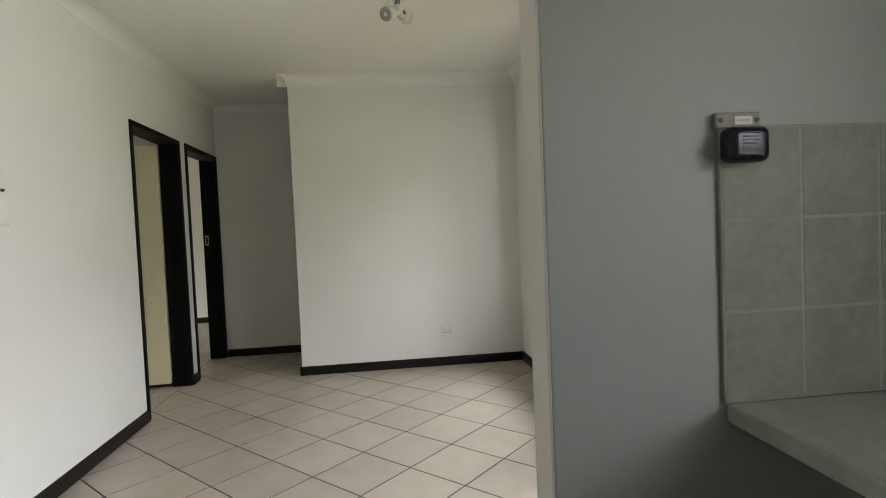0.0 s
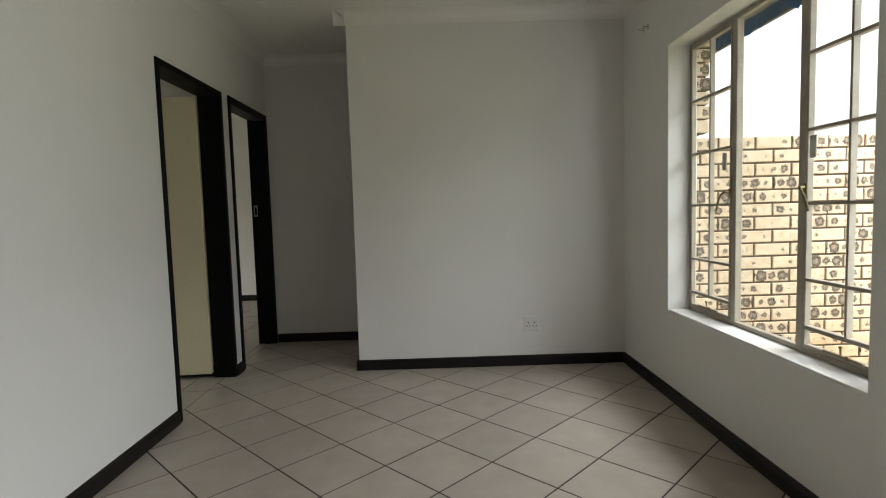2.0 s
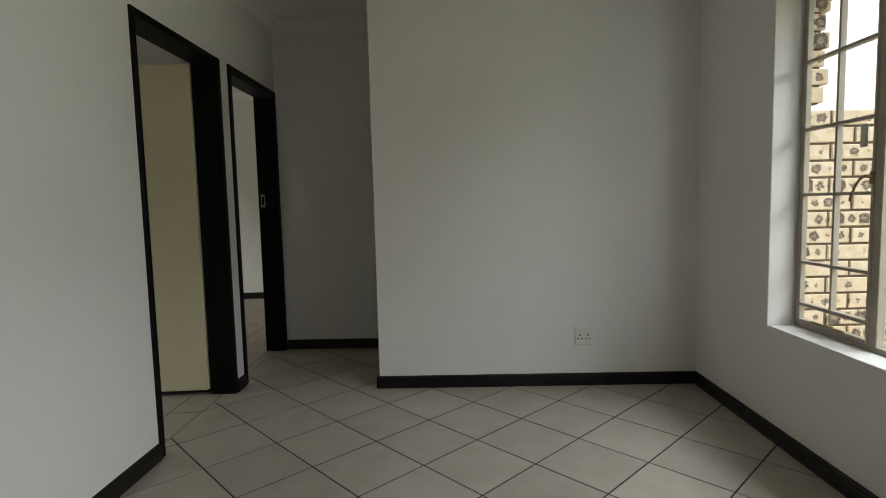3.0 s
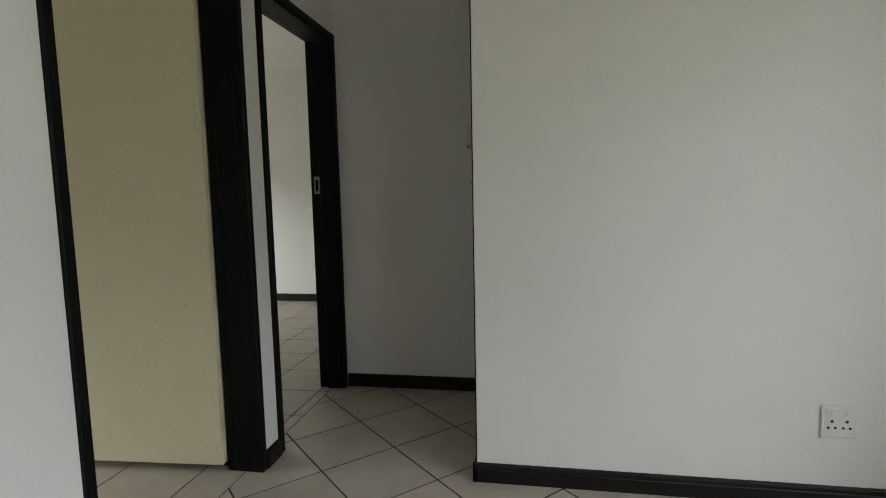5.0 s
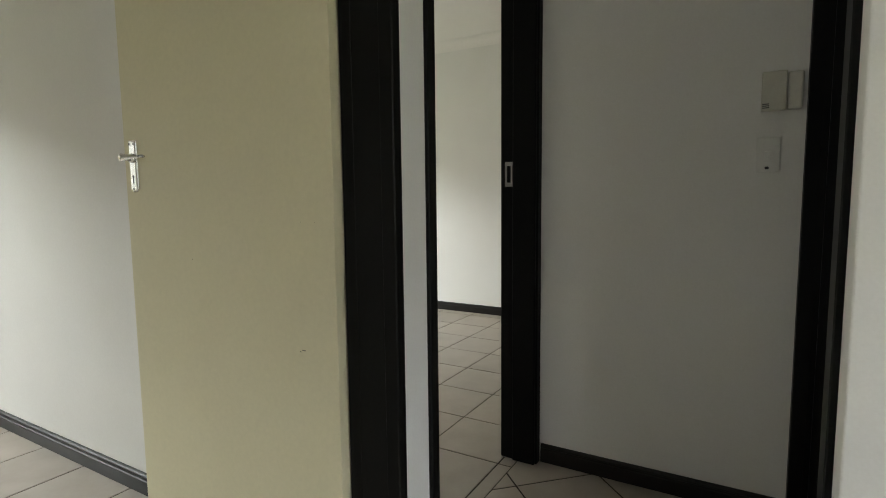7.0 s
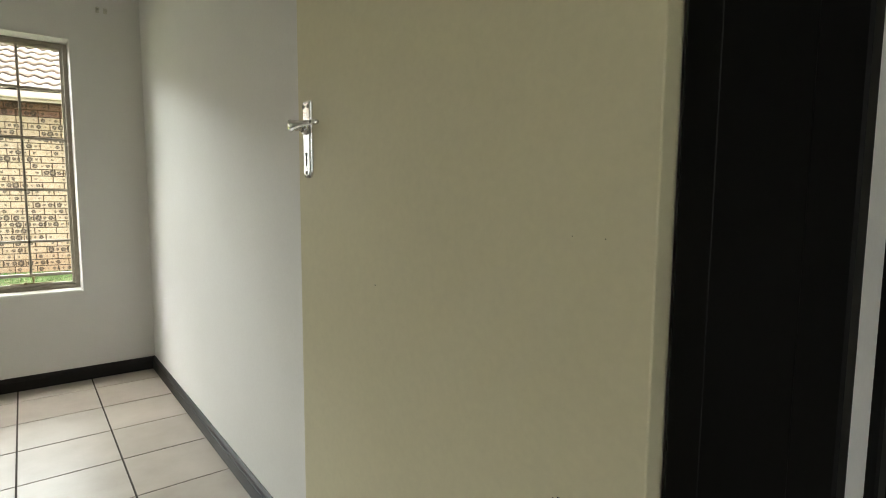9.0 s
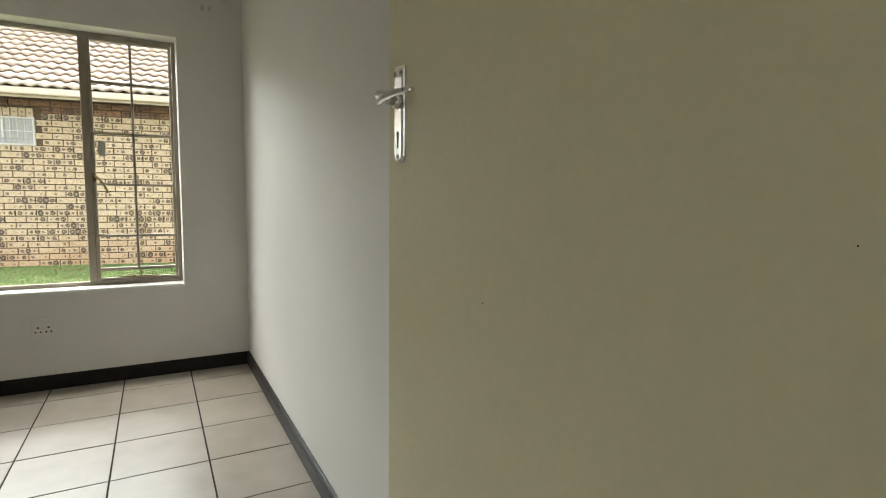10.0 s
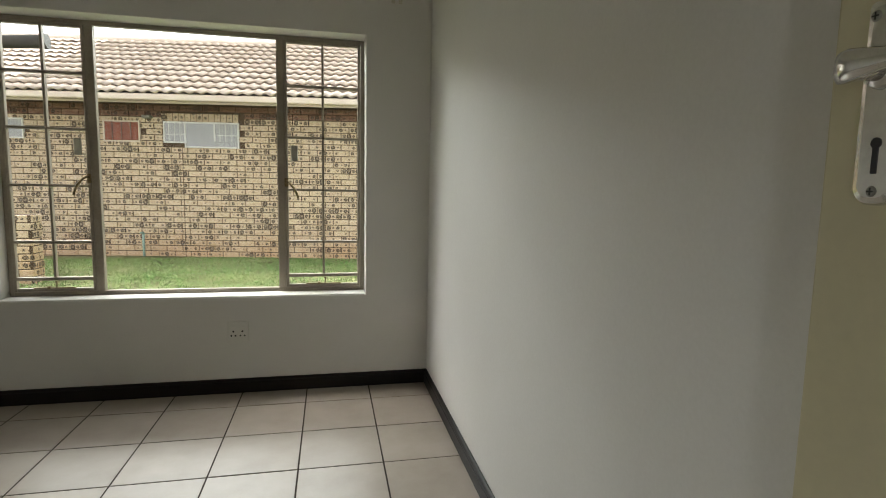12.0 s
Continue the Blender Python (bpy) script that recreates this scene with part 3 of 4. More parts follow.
# ---- windows ----
def steel_window(name, face, into, y0, y1, m0, m1, z0, z1, bars, label, mat):
    """A steel casement window in a wall of constant x: two barred casements about a plain fixed light.
    face: x of the frame's room side; into: +1 where the room lies towards +x."""
    w = thing(name, (face, (y0 + y1) / 2, z0), label, "window", kind="structure")
    back, d = face - into * 0.03, into

    def bx(a, ya, za, b, yb, zb, bev=0.002):
        return one_box(min(a, b), ya, za, max(a, b), yb, zb, bev)

    bm = bmesh.new()
    for q in ((y0, z0, y0 + 0.022, z1), (y1 - 0.022, z0, y1, z1), (y0 + 0.022, z0, y1 - 0.022, z0 + 0.024), (y0 + 0.022, z1 - 0.022, y1 - 0.022, z1)):
        box(bm, min(back, face), q[0], q[1], max(back, face), q[2], q[3], 0.002)
    part("window_frame", bm, mat, w)
    for y in (m0, m1):
        part("mullion", bx(back, y - 0.020, z0 + 0.022, face + d * 0.004, y + 0.020, z1 - 0.020), mat, w)
    g = face - d * 0.016
    pane = bx(g - 0.0015, m0 + 0.018, z0 + 0.02, g + 0.0015, m1 - 0.018, z1 - 0.02, 0)
    part("pane", pane, GLASS, w).visible_shadow = False
    for ya, yb, inner in ((y0 + 0.024, m0 - 0.021, 1), (m1 + 0.021, y1 - 0.024, -1)):
        bm = bmesh.new()
        za, zb = z0 + 0.026, z1 - 0.024
        f, b = face + d * 0.006, face - d * 0.020
        for q in ((ya, za, ya + 0.016, zb), (yb - 0.016, za, yb, zb), (ya + 0.016, za, yb - 0.016, za + 0.016), (ya + 0.016, zb - 0.016, yb - 0.016, zb)):
            box(bm, min(f, b), q[0], q[1], max(f, b), q[2], q[3], 0.002)
        cas = part("casement", bm, mat, w)
        mid = (ya + yb) / 2
        part("bar", bx(f, mid - 0.0065, bars[-1], b, mid + 0.0065, zb - 0.014, 0.0015), mat, cas)
        for k, z in enumerate(bars):
            h = 0.0085 if k == len(bars) - 1 else 0.007
            part("bar", bx(f + d * 0.001, ya + 0.014, z - h, b - d * 0.001, yb - 0.014, z + h, 0.0015), mat, cas)
        rows = [zb - 0.016, *bars, za + 0.016]
        for k in range(len(rows) - 1):
            cols = [(ya + 0.014, mid), (mid, yb - 0.014)] if k < len(rows) - 2 else [(ya + 0.014, yb - 0.014)]
            for c0, c1 in cols:
                part("pane", bx(g - 0.0015, c0, rows[k + 1], g + 0.0015, c1, rows[k], 0), GLASS, cas).visible_shadow = False
        # lever fastener on the stile beside the mullion
        ys = (yb - 0.008) if inner == 1 else (ya + 0.008)
        away = -inner
        zh = z0 + (z1 - z0) * 0.435
        bm = one_box(min(f, f + d * 0.006), ys - 0.011, zh - 0.02, max(f, f + d * 0.006), ys + 0.011, zh + 0.028, 0.002)
        rod(bm, (f, ys, zh + 0.01), (f + d * 0.03, ys, zh + 0.01), 0.007)
        sweep(bm, [(f + d * 0.028, ys, zh + 0.012), (f + d * 0.034, ys + away * 0.018, zh + 0.002), (f + d * 0.036, ys + away * 0.042, zh - 0.028), (f + d * 0.036, ys + away * 0.060, zh - 0.066), (f + d * 0.036, ys + away * 0.066, zh - 0.086)], 0.0045, 0.006, 8)
        part("fastener", bm, BRASS, cas, "tarnished brass window lever", False)
        # small grey plate above the fastener
        yp = ys + away * 0.045
        part("sensor_plate", bx(f + d * 0.001, yp - 0.019, zh + 0.125, f + d * 0.008, yp + 0.019, zh + 0.215, 0.003), OLD_PLASTIC, cas, "small grey plastic plate on the casement")
        # peg stay on the bottom rail
        bm = one_box(min(f, f + d * 0.012), mid - 0.10, za + 0.018, max(f, f + d * 0.012), mid + 0.10, za + 0.024, 0.001)
        rod(bm, (f + d * 0.006, mid + 0.01, za + 0.02), (f + d * 0.006, mid + 0.01, za + 0.05), 0.004)
        rod(bm, (f + d * 0.006, mid + 0.01, za + 0.05), (f + d * 0.006, mid + 0.01, za + 0.058), 0.008)
        box(bm, min(f, f + d * 0.014), mid - 0.035, za + 0.014, max(f, f + d * 0.014), mid - 0.02, za + 0.03, 0.001)
        part("peg_stay", bm, BRASS, cas, "tarnished peg stay")
    return w


steel_window("window_1", 3.04, -1, 2.847, 4.338, 3.358, 3.86, 0.54, 2.103, (1.765, 1.461, 1.165, 0.851, 0.652), "beige painted steel casement window with lever fasteners", WINDOW_PAINT)
steel_window("window_2", -3.78, 1, 2.828, 4.70, 3.27, 4.228, 0.55, 2.003, (1.73, 1.443, 1.145, 0.843, 0.644), "beige painted steel casement window over the lawn", WINDOW_PAINT)
for nm, a0, a1, ya, yb, z in (("window_sill_1", 2.913, 3.035, 2.849, 4.336, 0.539), ("window_sill_2", -3.775, -3.653, 2.83, 4.698, 0.549)):
    tagged(finish(nm, one_box(a0, ya, z - 0.03, a1, yb, z + 0.003, 0.003), PLASTIC), "smooth white painted inner window sill", "sill", kind="structure")


# ---- kitchen corner ----
TOP = 0.893
worktop = thing("worktop", (2.53, 0.2, TOP), "grey stone-look kitchen worktop meeting the partition", "worktop")
part("slab", one_box(2.265, -1.6, TOP - 0.036, 2.907, 1.236, TOP, 0.006, seg=2), STONE_TOP, worktop)
part("wall_batten", one_box(2.315, 1.20, TOP - 0.056, 2.90, 1.2365, TOP - 0.0365, 0.003), SOFFIT, worktop, "dark batten under the slab")
cab = thing("base_cabinet", (2.6, 0.0, 0), "plain dark base cabinet set back under the worktop", "cabinet")
part("body", one_box(2.42, -1.58, 0.10, 2.905, 0.53, TOP - 0.0365, 0.004), SOFFIT, cab)
part("plinth", one_box(2.46, -1.56, 0.0, 2.905, 0.51, 0.099, 0.003), DARK, cab)

splash = thing("splashback", (2.56, 1.234, TOP), "grey ceramic wall tiles with pale grout", "wall tiles", kind="structure")
part("grout", one_box(2.259, 1.2281, TOP + 0.001, 2.908, 1.2365, TOP + 0.503, 0.001), GROUT_LIGHT, splash)

bell = thing("door_chime", (2.30, 1.22, 1.32), "glossy navy plastic door chime on a grey metal bracket", "door chime")
bracket_ob = part("bracket", one_box(2.250, 1.2235, 1.391, 2.336, 1.2365, 1.419, 0.002), GREY_PLASTIC, bell, "grey metal bracket with a paper label")
part("paper_label", one_box(2.286, 1.2222, 1.397, 2.320, 1.2238, 1.412, 0.0003), PLASTIC, bracket_ob, "white paper label with faint print")
bm = bmesh.new()
for k in range(5):
    box(bm, 2.290 + 0.005 * k, 1.2214, 1.4036, 2.293 + 0.005 * k, 1.2224, 1.4054)
part("print", bm, GREY_PLASTIC, bracket_ob)
for x in (2.260, 2.329):
    part("screw", rod(bmesh.new(), (x, 1.2240, 1.405), (x, 1.2210, 1.405), 0.0045, 0.0035, 12), DARK, bracket_ob)
body = part("body", one_box(2.254, 1.188, 1.327, 2.332, 1.2295, 1.390, 0.015, seg=5), NAVY, bell, "glossy navy plastic body", True)
for k in range(6):
    part("rib", one_box(2.276, 1.1866, 1.345 + 0.0062 * k, 2.308, 1.1888, 1.3472 + 0.0062 * k, 0.0005), NAVY, body)

# ---- fittings on the walls ----
def socket(at, label):
    """A double socket plate; at places its back on a wall with the front towards local -y."""
    s = thing("wall_socket", at, label, "socket", "wall sockets")
    def p(name, bm, mat, lab=""):
        bm.transform(at)
        return part(name, bm, mat, s, lab)
    p("plate", one_box(-0.057, -0.009, -0.06, 0.057, 0.0, 0.06, 0.004, seg=2), PLASTIC)
    p("rim", one_box(-0.048, -0.0105, -0.050, 0.048, -0.008, 0.050, 0.0015), PLASTIC)
    for x in (-0.024, 0.024):
        p("switch", one_box(x - 0.006, -0.0145, 0.026, x + 0.006, -0.0100, 0.042, 0.001), PLASTIC)
        bm = bmesh.new()
        for dx, dz, r in ((0, 0.012, 0.0056), (-0.011, -0.012, 0.0048), (0.011, -0.012, 0.0048)):
            rod(bm, (x + dx, -0.0102, dz - 0.008), (x + dx, -0.0112, dz - 0.008), r, seg=12)
        p("pin_holes", bm, DARK, "dark round pin holes")
    return s


socket(pose(2.207, 5.0795, 0.319), "white double wall socket low on the lounge wall")
socket(pose(-3.6495, 3.995, 0.350, 0, 0, 90), "white double wall socket under the bedroom window")

panel = thing("distribution_board", (0.01, 2.86, 1.47), "white plastic electrical board on the wall", "electrical board")
part("box", one_box(0.0005, 2.66, 1.332, 0.028, 2.898, 1.632, 0.006, seg=2), PLASTIC, panel)
part("cover", one_box(0.0275, 2.675, 1.347, 0.034, 2.885, 1.617, 0.003), PLASTIC, panel)
part("knob", rod(bmesh.new(), (0.034, 2.845, 1.485), (0.044, 2.845, 1.485), 0.007, 0.006, 14), DARK, panel)

inter = thing("intercom_box", (0.82, 6.06, 1.40), "yellowed plastic intercom box with handset side", "intercom")
part("body", one_box(0.768, 6.018, 1.401, 0.838, 6.0545, 1.525, 0.004, seg=2), OLD_PLASTIC, inter)
part("side_box", one_box(0.840, 6.028, 1.402, 0.884, 6.0545, 1.522, 0.008, seg=2), OLD_PLASTIC, inter)
bm = bmesh.new()
for k in range(3):
    box(bm, 0.772, 6.0166, 1.408 + 0.006 * k, 0.791, 6.0185, 1.411 + 0.006 * k)
part("slots", bm, DARK, inter, "dark slots")
sw = thing("light_switch", (0.80, 6.06, 1.26), "white light switch plate below the intercom", "light switch")
plate_sw = part("plate", one_box(0.760, 6.0455, 1.202, 0.830, 6.0545, 1.318, 0.003, seg=2), PLASTIC, sw)
part("rocker", one_box(0.783, 6.041, 1.238, 0.801, 6.0460, 1.272, 0.002), PLASTIC, sw)
part("mark", one_box(0.787, 6.0440, 1.212, 0.799, 6.0458, 1.221, 0.002), DARK, sw)


def curtain_bracket(at, label):
    b = thing("curtain_bracket", at, label, "curtain bracket", "curtain brackets")
    def p(name, bm):
        bm.transform(at)
        part(name, bm, DARK if name == "screw" else OLD_PLASTIC, b)
    p("plate", one_box(-0.010, -0.003, -0.016, 0.010, 0.0, 0.016, 0.001))
    bm = rod(bmesh.new(), (0, -0.004, 0.0), (0, -0.030, 0.002), 0.0035)
    rod(bm, (-0.007, -0.030, 0.003), (0.007, -0.030, 0.003), 0.0045)
    p("arm", bm)
    bm = rod(bmesh.new(), (0.0, -0.004, 0.012), (0.0, -0.007, 0.012), 0.003)
    p("screw", bm)


for y, z in ((4.70, 2.31), (4.63, 2.31), (3.64, 2.29), (3.71, 2.29), (3.78, 2.29)):
    curtain_bracket(pose(2.9095, y, z, 0, 0, -90), "small dull metal curtain bracket stub above the window")
for y in (4.85, 4.89):
    curtain_bracket(pose(-3.6495, y, 2.20, 0, 0, 90), "small dull metal curtain bracket stub beside the window")

spot = thing("ceiling_spotlight", (1.81, 3.36, CEIL), "cream metal ceiling spotlight with twin heads", "spotlight")
part("base", rod(bmesh.new(), (1.80, 3.34, CEIL - 0.028), (1.80, 3.34, CEIL), 0.05, 0.055, 28), OLD_PLASTIC, spot, smooth=False)
part("stem", rod(bmesh.new(), (1.80, 3.34, CEIL - 0.028), (1.80, 3.33, CEIL - 0.14), 0.007), OLD_PLASTIC, spot)
housing = part("housing", rod(bmesh.new(), (1.802, 3.336, CEIL - 0.085), (1.802, 3.332, CEIL - 0.15), 0.030, 0.027, 24), OLD_PLASTIC, spot, "cream slotted lamp housing", True)
for k in range(4):
    part("slot", rod(bmesh.new(), (1.793 + 0.008 * k, 3.3055 - 0.0006 * k, CEIL - 0.100), (1.790 + 0.008 * k, 3.3060 - 0.0006 * k, CEIL - 0.125), 0.0022), DARK, housing)


def spot_head(a, b):
    a, b = Vector(a), Vector(b)
    d = (b - a).normalized()
    bm = rod(bmesh.new(), a, a + d * 0.05, 0.022, 0.028, 24)
    rod(bm, a + d * 0.05, b, 0.032, 0.039, 24)
    head = part("head", bm, OLD_PLASTIC, spot, "cream lamp head", True)
    part("reflector", rod(bmesh.new(), b - d * 0.002, b + d * 0.002, 0.035, 0.036, 24), GREY_PLASTIC, head, "metal reflector")
    part("bulb", rod(bmesh.new(), b, b + d * 0.008, 0.012, 0.008, 14), PLASTIC, head)
    bm = bmesh.new()
    side = d.cross(Vector((0, 0, 1))).normalized()
    for k in range(4):
        c = a + d * (0.014 + 0.008 * k) + side * 0.025
        rod(bm, c + Vector((0, 0, -0.008)), c + Vector((0, 0, 0.01)), 0.0022)
    part("vent_slots", bm, DARK, head)


spot_head((1.80, 3.33, CEIL - 0.15), (1.735, 3.24, CEIL - 0.205))
spot_head((1.81, 3.35, CEIL - 0.15), (1.86, 3.45, CEIL - 0.14))


# ---- outside ----
ground = finish("ground", one_box(-400, -400, -0.45, 400, 400, -0.16), SOIL)
tagged(ground, "green and straw-coloured lawn ground", "ground", kind="structure")

rng = random.Random(5)


def lawn(name, x0, x1, y0, y1, count, z):
    verts, faces = [], []
    for _ in range(count):
        x, y = rng.uniform(x0, x1), rng.uniform(y0, y1)
        a, h = rng.uniform(0, math.pi), rng.uniform(0.012, 0.034)
        dx, dy, w = math.cos(a) * 0.006, math.sin(a) * 0.006, rng.uniform(-0.03, 0.03)
        z = lawn_height(x) - 0.004
        k = len(verts)
        verts += [(x - dx, y - dy, z), (x + dx, y + dy, z), (x + w, y + rng.uniform(-0.03, 0.03), z + h)]
        faces.append((k, k + 1, k + 2))
    me = bpy.data.meshes.new(name)
    me.from_pydata(verts, [], faces)
    me.materials.append(GRASS)
    return tagged(new(name, me), "short patchy green lawn grass", "grass", kind="stuff")


LAWN = [(-9.2, 0.10), (-7.5, 0.06), (-5.5, 0.0), (-4.3, -0.06), (-3.885, -0.10)]
bm = bmesh.new()
rows = [[bm.verts.new((x, y, z)) for x, z in LAWN] for y in (-4.0, 9.0)]
for k in range(len(LAWN) - 1):
    bm.faces.new((rows[0][k], rows[0][k + 1], rows[1][k + 1], rows[1][k]))
bmesh.ops.solidify(bm, geom=bm.faces[:], thickness=0.25)
tagged(finish("lawn_bank", bm, SOIL), "gently rising lawn soil between the houses", "lawn", kind="structure")


def lawn_height(x):
    for (a, za), (b, zb) in zip(LAWN, LAWN[1:]):
        if a <= x <= b:
            return za + (zb - za) * (x - a) / (b - a)
    return -0.16


lawn("grass", -8.9, -3.9, -1.0, 7.0, 90000, 0.0)


def brick_mesh(name, length, height, depth, bev=0.004):
    """One brick; its long face looks towards local -y, the origin at the middle of that face."""
    l, h = length / 2, height / 2
    pts = [(-l + bev, 0, -h + bev), (l - bev, 0, -h + bev), (l - bev, 0, h - bev), (-l + bev, 0, h - bev),
           (-l, bev, -h), (l, bev, -h), (l, bev, h), (-l, bev, h), (-l, depth, -h), (l, depth, -h), (l, depth, h), (-l, depth, h)]
    fs = [(0, 1, 2, 3)] + [(a + 4, (a + 1) % 4 + 4, (a + 1) % 4, a) for a in range(4)] + [(a + 8, (a + 1) % 4 + 8, (a + 1) % 4 + 4, a + 4) for a in range(4)]
    return pts, fs


def as_mesh(name, pts, fs, mat, uvs=True):
    me = bpy.data.meshes.new(name)
    me.from_pydata(pts, [], fs)
    if uvs:
        lay = me.uv_layers.new(name="face")
        for lo in me.loops:
            co = me.vertices[lo.vertex_index].co
            lay.data[lo.index].uv = (co.x, co.z)
    me.materials.append(mat)
    return me


BL, BH, BJ = 0.222, 0.073, 0.012
ME_BRICK = as_mesh("brick", *brick_mesh("brick", BL, BH, 0.05), BRICK)
ME_HALF = as_mesh("brick", *brick_mesh("brick", 0.105, BH, 0.05), BRICK)


def lay_bricks(owner, m, u0, u1, z0, courses, holes=(), near=None, limit=300, proud=0.008, whole_mesh=None, half_mesh=None):
    """Stretcher bond on the plane of m (its -y looks out). Those in the span `near` are single pieces, the others joined."""
    step, lift = BL + BJ, BH + BJ
    far_pts, far_fs, far_uv, made = [], [], [], 0
    r = random.Random(11)
    for c in range(courses):
        z = z0 + lift * (c + 0.5)
        u = u0 - (step / 2 if c % 2 else 0) + step / 2
        while u - step / 2 < u1 - 0.01:
            a, b = max(u - BL / 2, u0), min(u + BL / 2, u1)
            mid, width = (a + b) / 2, b - a
            if width > 0.05 and not any(h0 < mid < h1 and g0 < z < g1 for h0, h1, g0, g1 in holes):
                at = m @ Matrix.Translation((mid, -proud + r.uniform(-0.002, 0.002), z)) @ Matrix.Rotation(r.uniform(-0.006, 0.006), 4, "Z")
                whole = width > 0.8 * BL
                sc = width / (BL if whole else 0.105)
                if (near is None or (near[0] < mid < near[1] and near[2] < z < near[3])) and made < limit:
                    ob = new("brick", (whole_mesh or ME_BRICK) if whole else (half_mesh or ME_HALF))
                    ob.parent = owner
                    ob.matrix_world = at @ Matrix.Diagonal((sc, 1, 1, 1))
                    made += 1
                else:
                    pts, fs = brick_mesh("", width, BH, 0.05)
                    k = len(far_pts)
                    far_pts += [tuple(at @ Vector(p)) for p in pts]
                    far_uv += [(p[0], p[2]) for p in pts]
                    far_fs += [tuple(i + k for i in f) for f in fs]
            u += step
    if far_pts:
        me = bpy.data.meshes.new("brickwork")
        me.from_pydata(far_pts, [], far_fs)
        lay = me.uv_layers.new(name="face")
        for lo in me.loops:
            lay.data[lo.index].uv = far_uv[lo.vertex_index]
        me.materials.append((whole_mesh or ME_BRICK).materials[0])
        ob = new("brickwork", me)
        ob.parent = owner
        ob.matrix_parent_inverse = owner.matrix_world.inverted()
        tagged(ob, "cream speckled face bricks", kind="stuff")


# yard wall outside the lounge window
yard = thing("yard_wall", (4.5, 4.5, -0.16), "cream speckled face-brick yard wall with dark mortar", "brick wall")
part("core", one_box(3.087, 4.546, -0.16, 7.5, 4.66, 1.585, 0.002), MORTAR, yard)
pier = thing("brick_pier", (3.2, 4.45, -0.16), "toothed cream brick pier beside the window", "brick pier")
part("core", one_box(3.087, 4.44, 1.60, 3.185, 4.54, 2.39, 0.002), MORTAR, pier)
for k in range(9):
    bm = one_box(3.086, 4.425, 1.606 + 0.085 * k, 3.22 if k % 2 else 3.20, 4.537, 1.606 + 0.085 * k + 0.073, 0.004)
    lay = bm.loops.layers.uv.new("face")
    for f in bm.faces:
        for lo in f.loops:
            lo[lay].uv = (lo.vert.co.x - 3.175, lo.vert.co.z - 1.64 - 0.085 * k)
    part("brick", bm, BRICK, pier)

eave = thing("eave", (3.5, 4.0, 2.3), "grey-brown roof eave with torn blue plastic sheet", "eave", kind="structure")
part("soffit", one_box(3.085, -2.4, 2.42, 3.70, 5.9, 2.45, 0.004), SOFFIT, eave)
part("fascia", one_box(3.70, -2.4, 2.33, 3.725, 5.9, 2.51, 0.004), SOFFIT, eave)
bm = bmesh.new()
r5 = random.Random(3)
prev = None
for k in range(30):
    y = 3.6 + 0.07 * k
    dz = 0.05 + 0.045 * abs(math.sin(k * 1.3)) + r5.uniform(0, 0.03)
    row = [bm.verts.new((3.69 + r5.uniform(-0.01, 0.01), y, 2.425)), bm.verts.new((3.685 + r5.uniform(-0.015, 0.015), y, 2.425 - dz))]
    if prev:
        bm.faces.new((prev[0], row[0], row[1], prev[1]))
    prev = row
bmesh.ops.solidify(bm, geom=bm.faces[:], thickness=0.003)
part("plastic_sheet", bm, BLUE_SHEET, eave, "torn blue plastic roofing sheet")

# neighbour's house
NH = pose(-8.75, 4.2, 0.04, 0, 0, 80.5)


def nh(name, bm, mat, parent, label="", smooth=False):
    bm.transform(NH)
    return part(name, bm, mat, parent, label, smooth)


def u_of(y):
    return (y - 4.2)


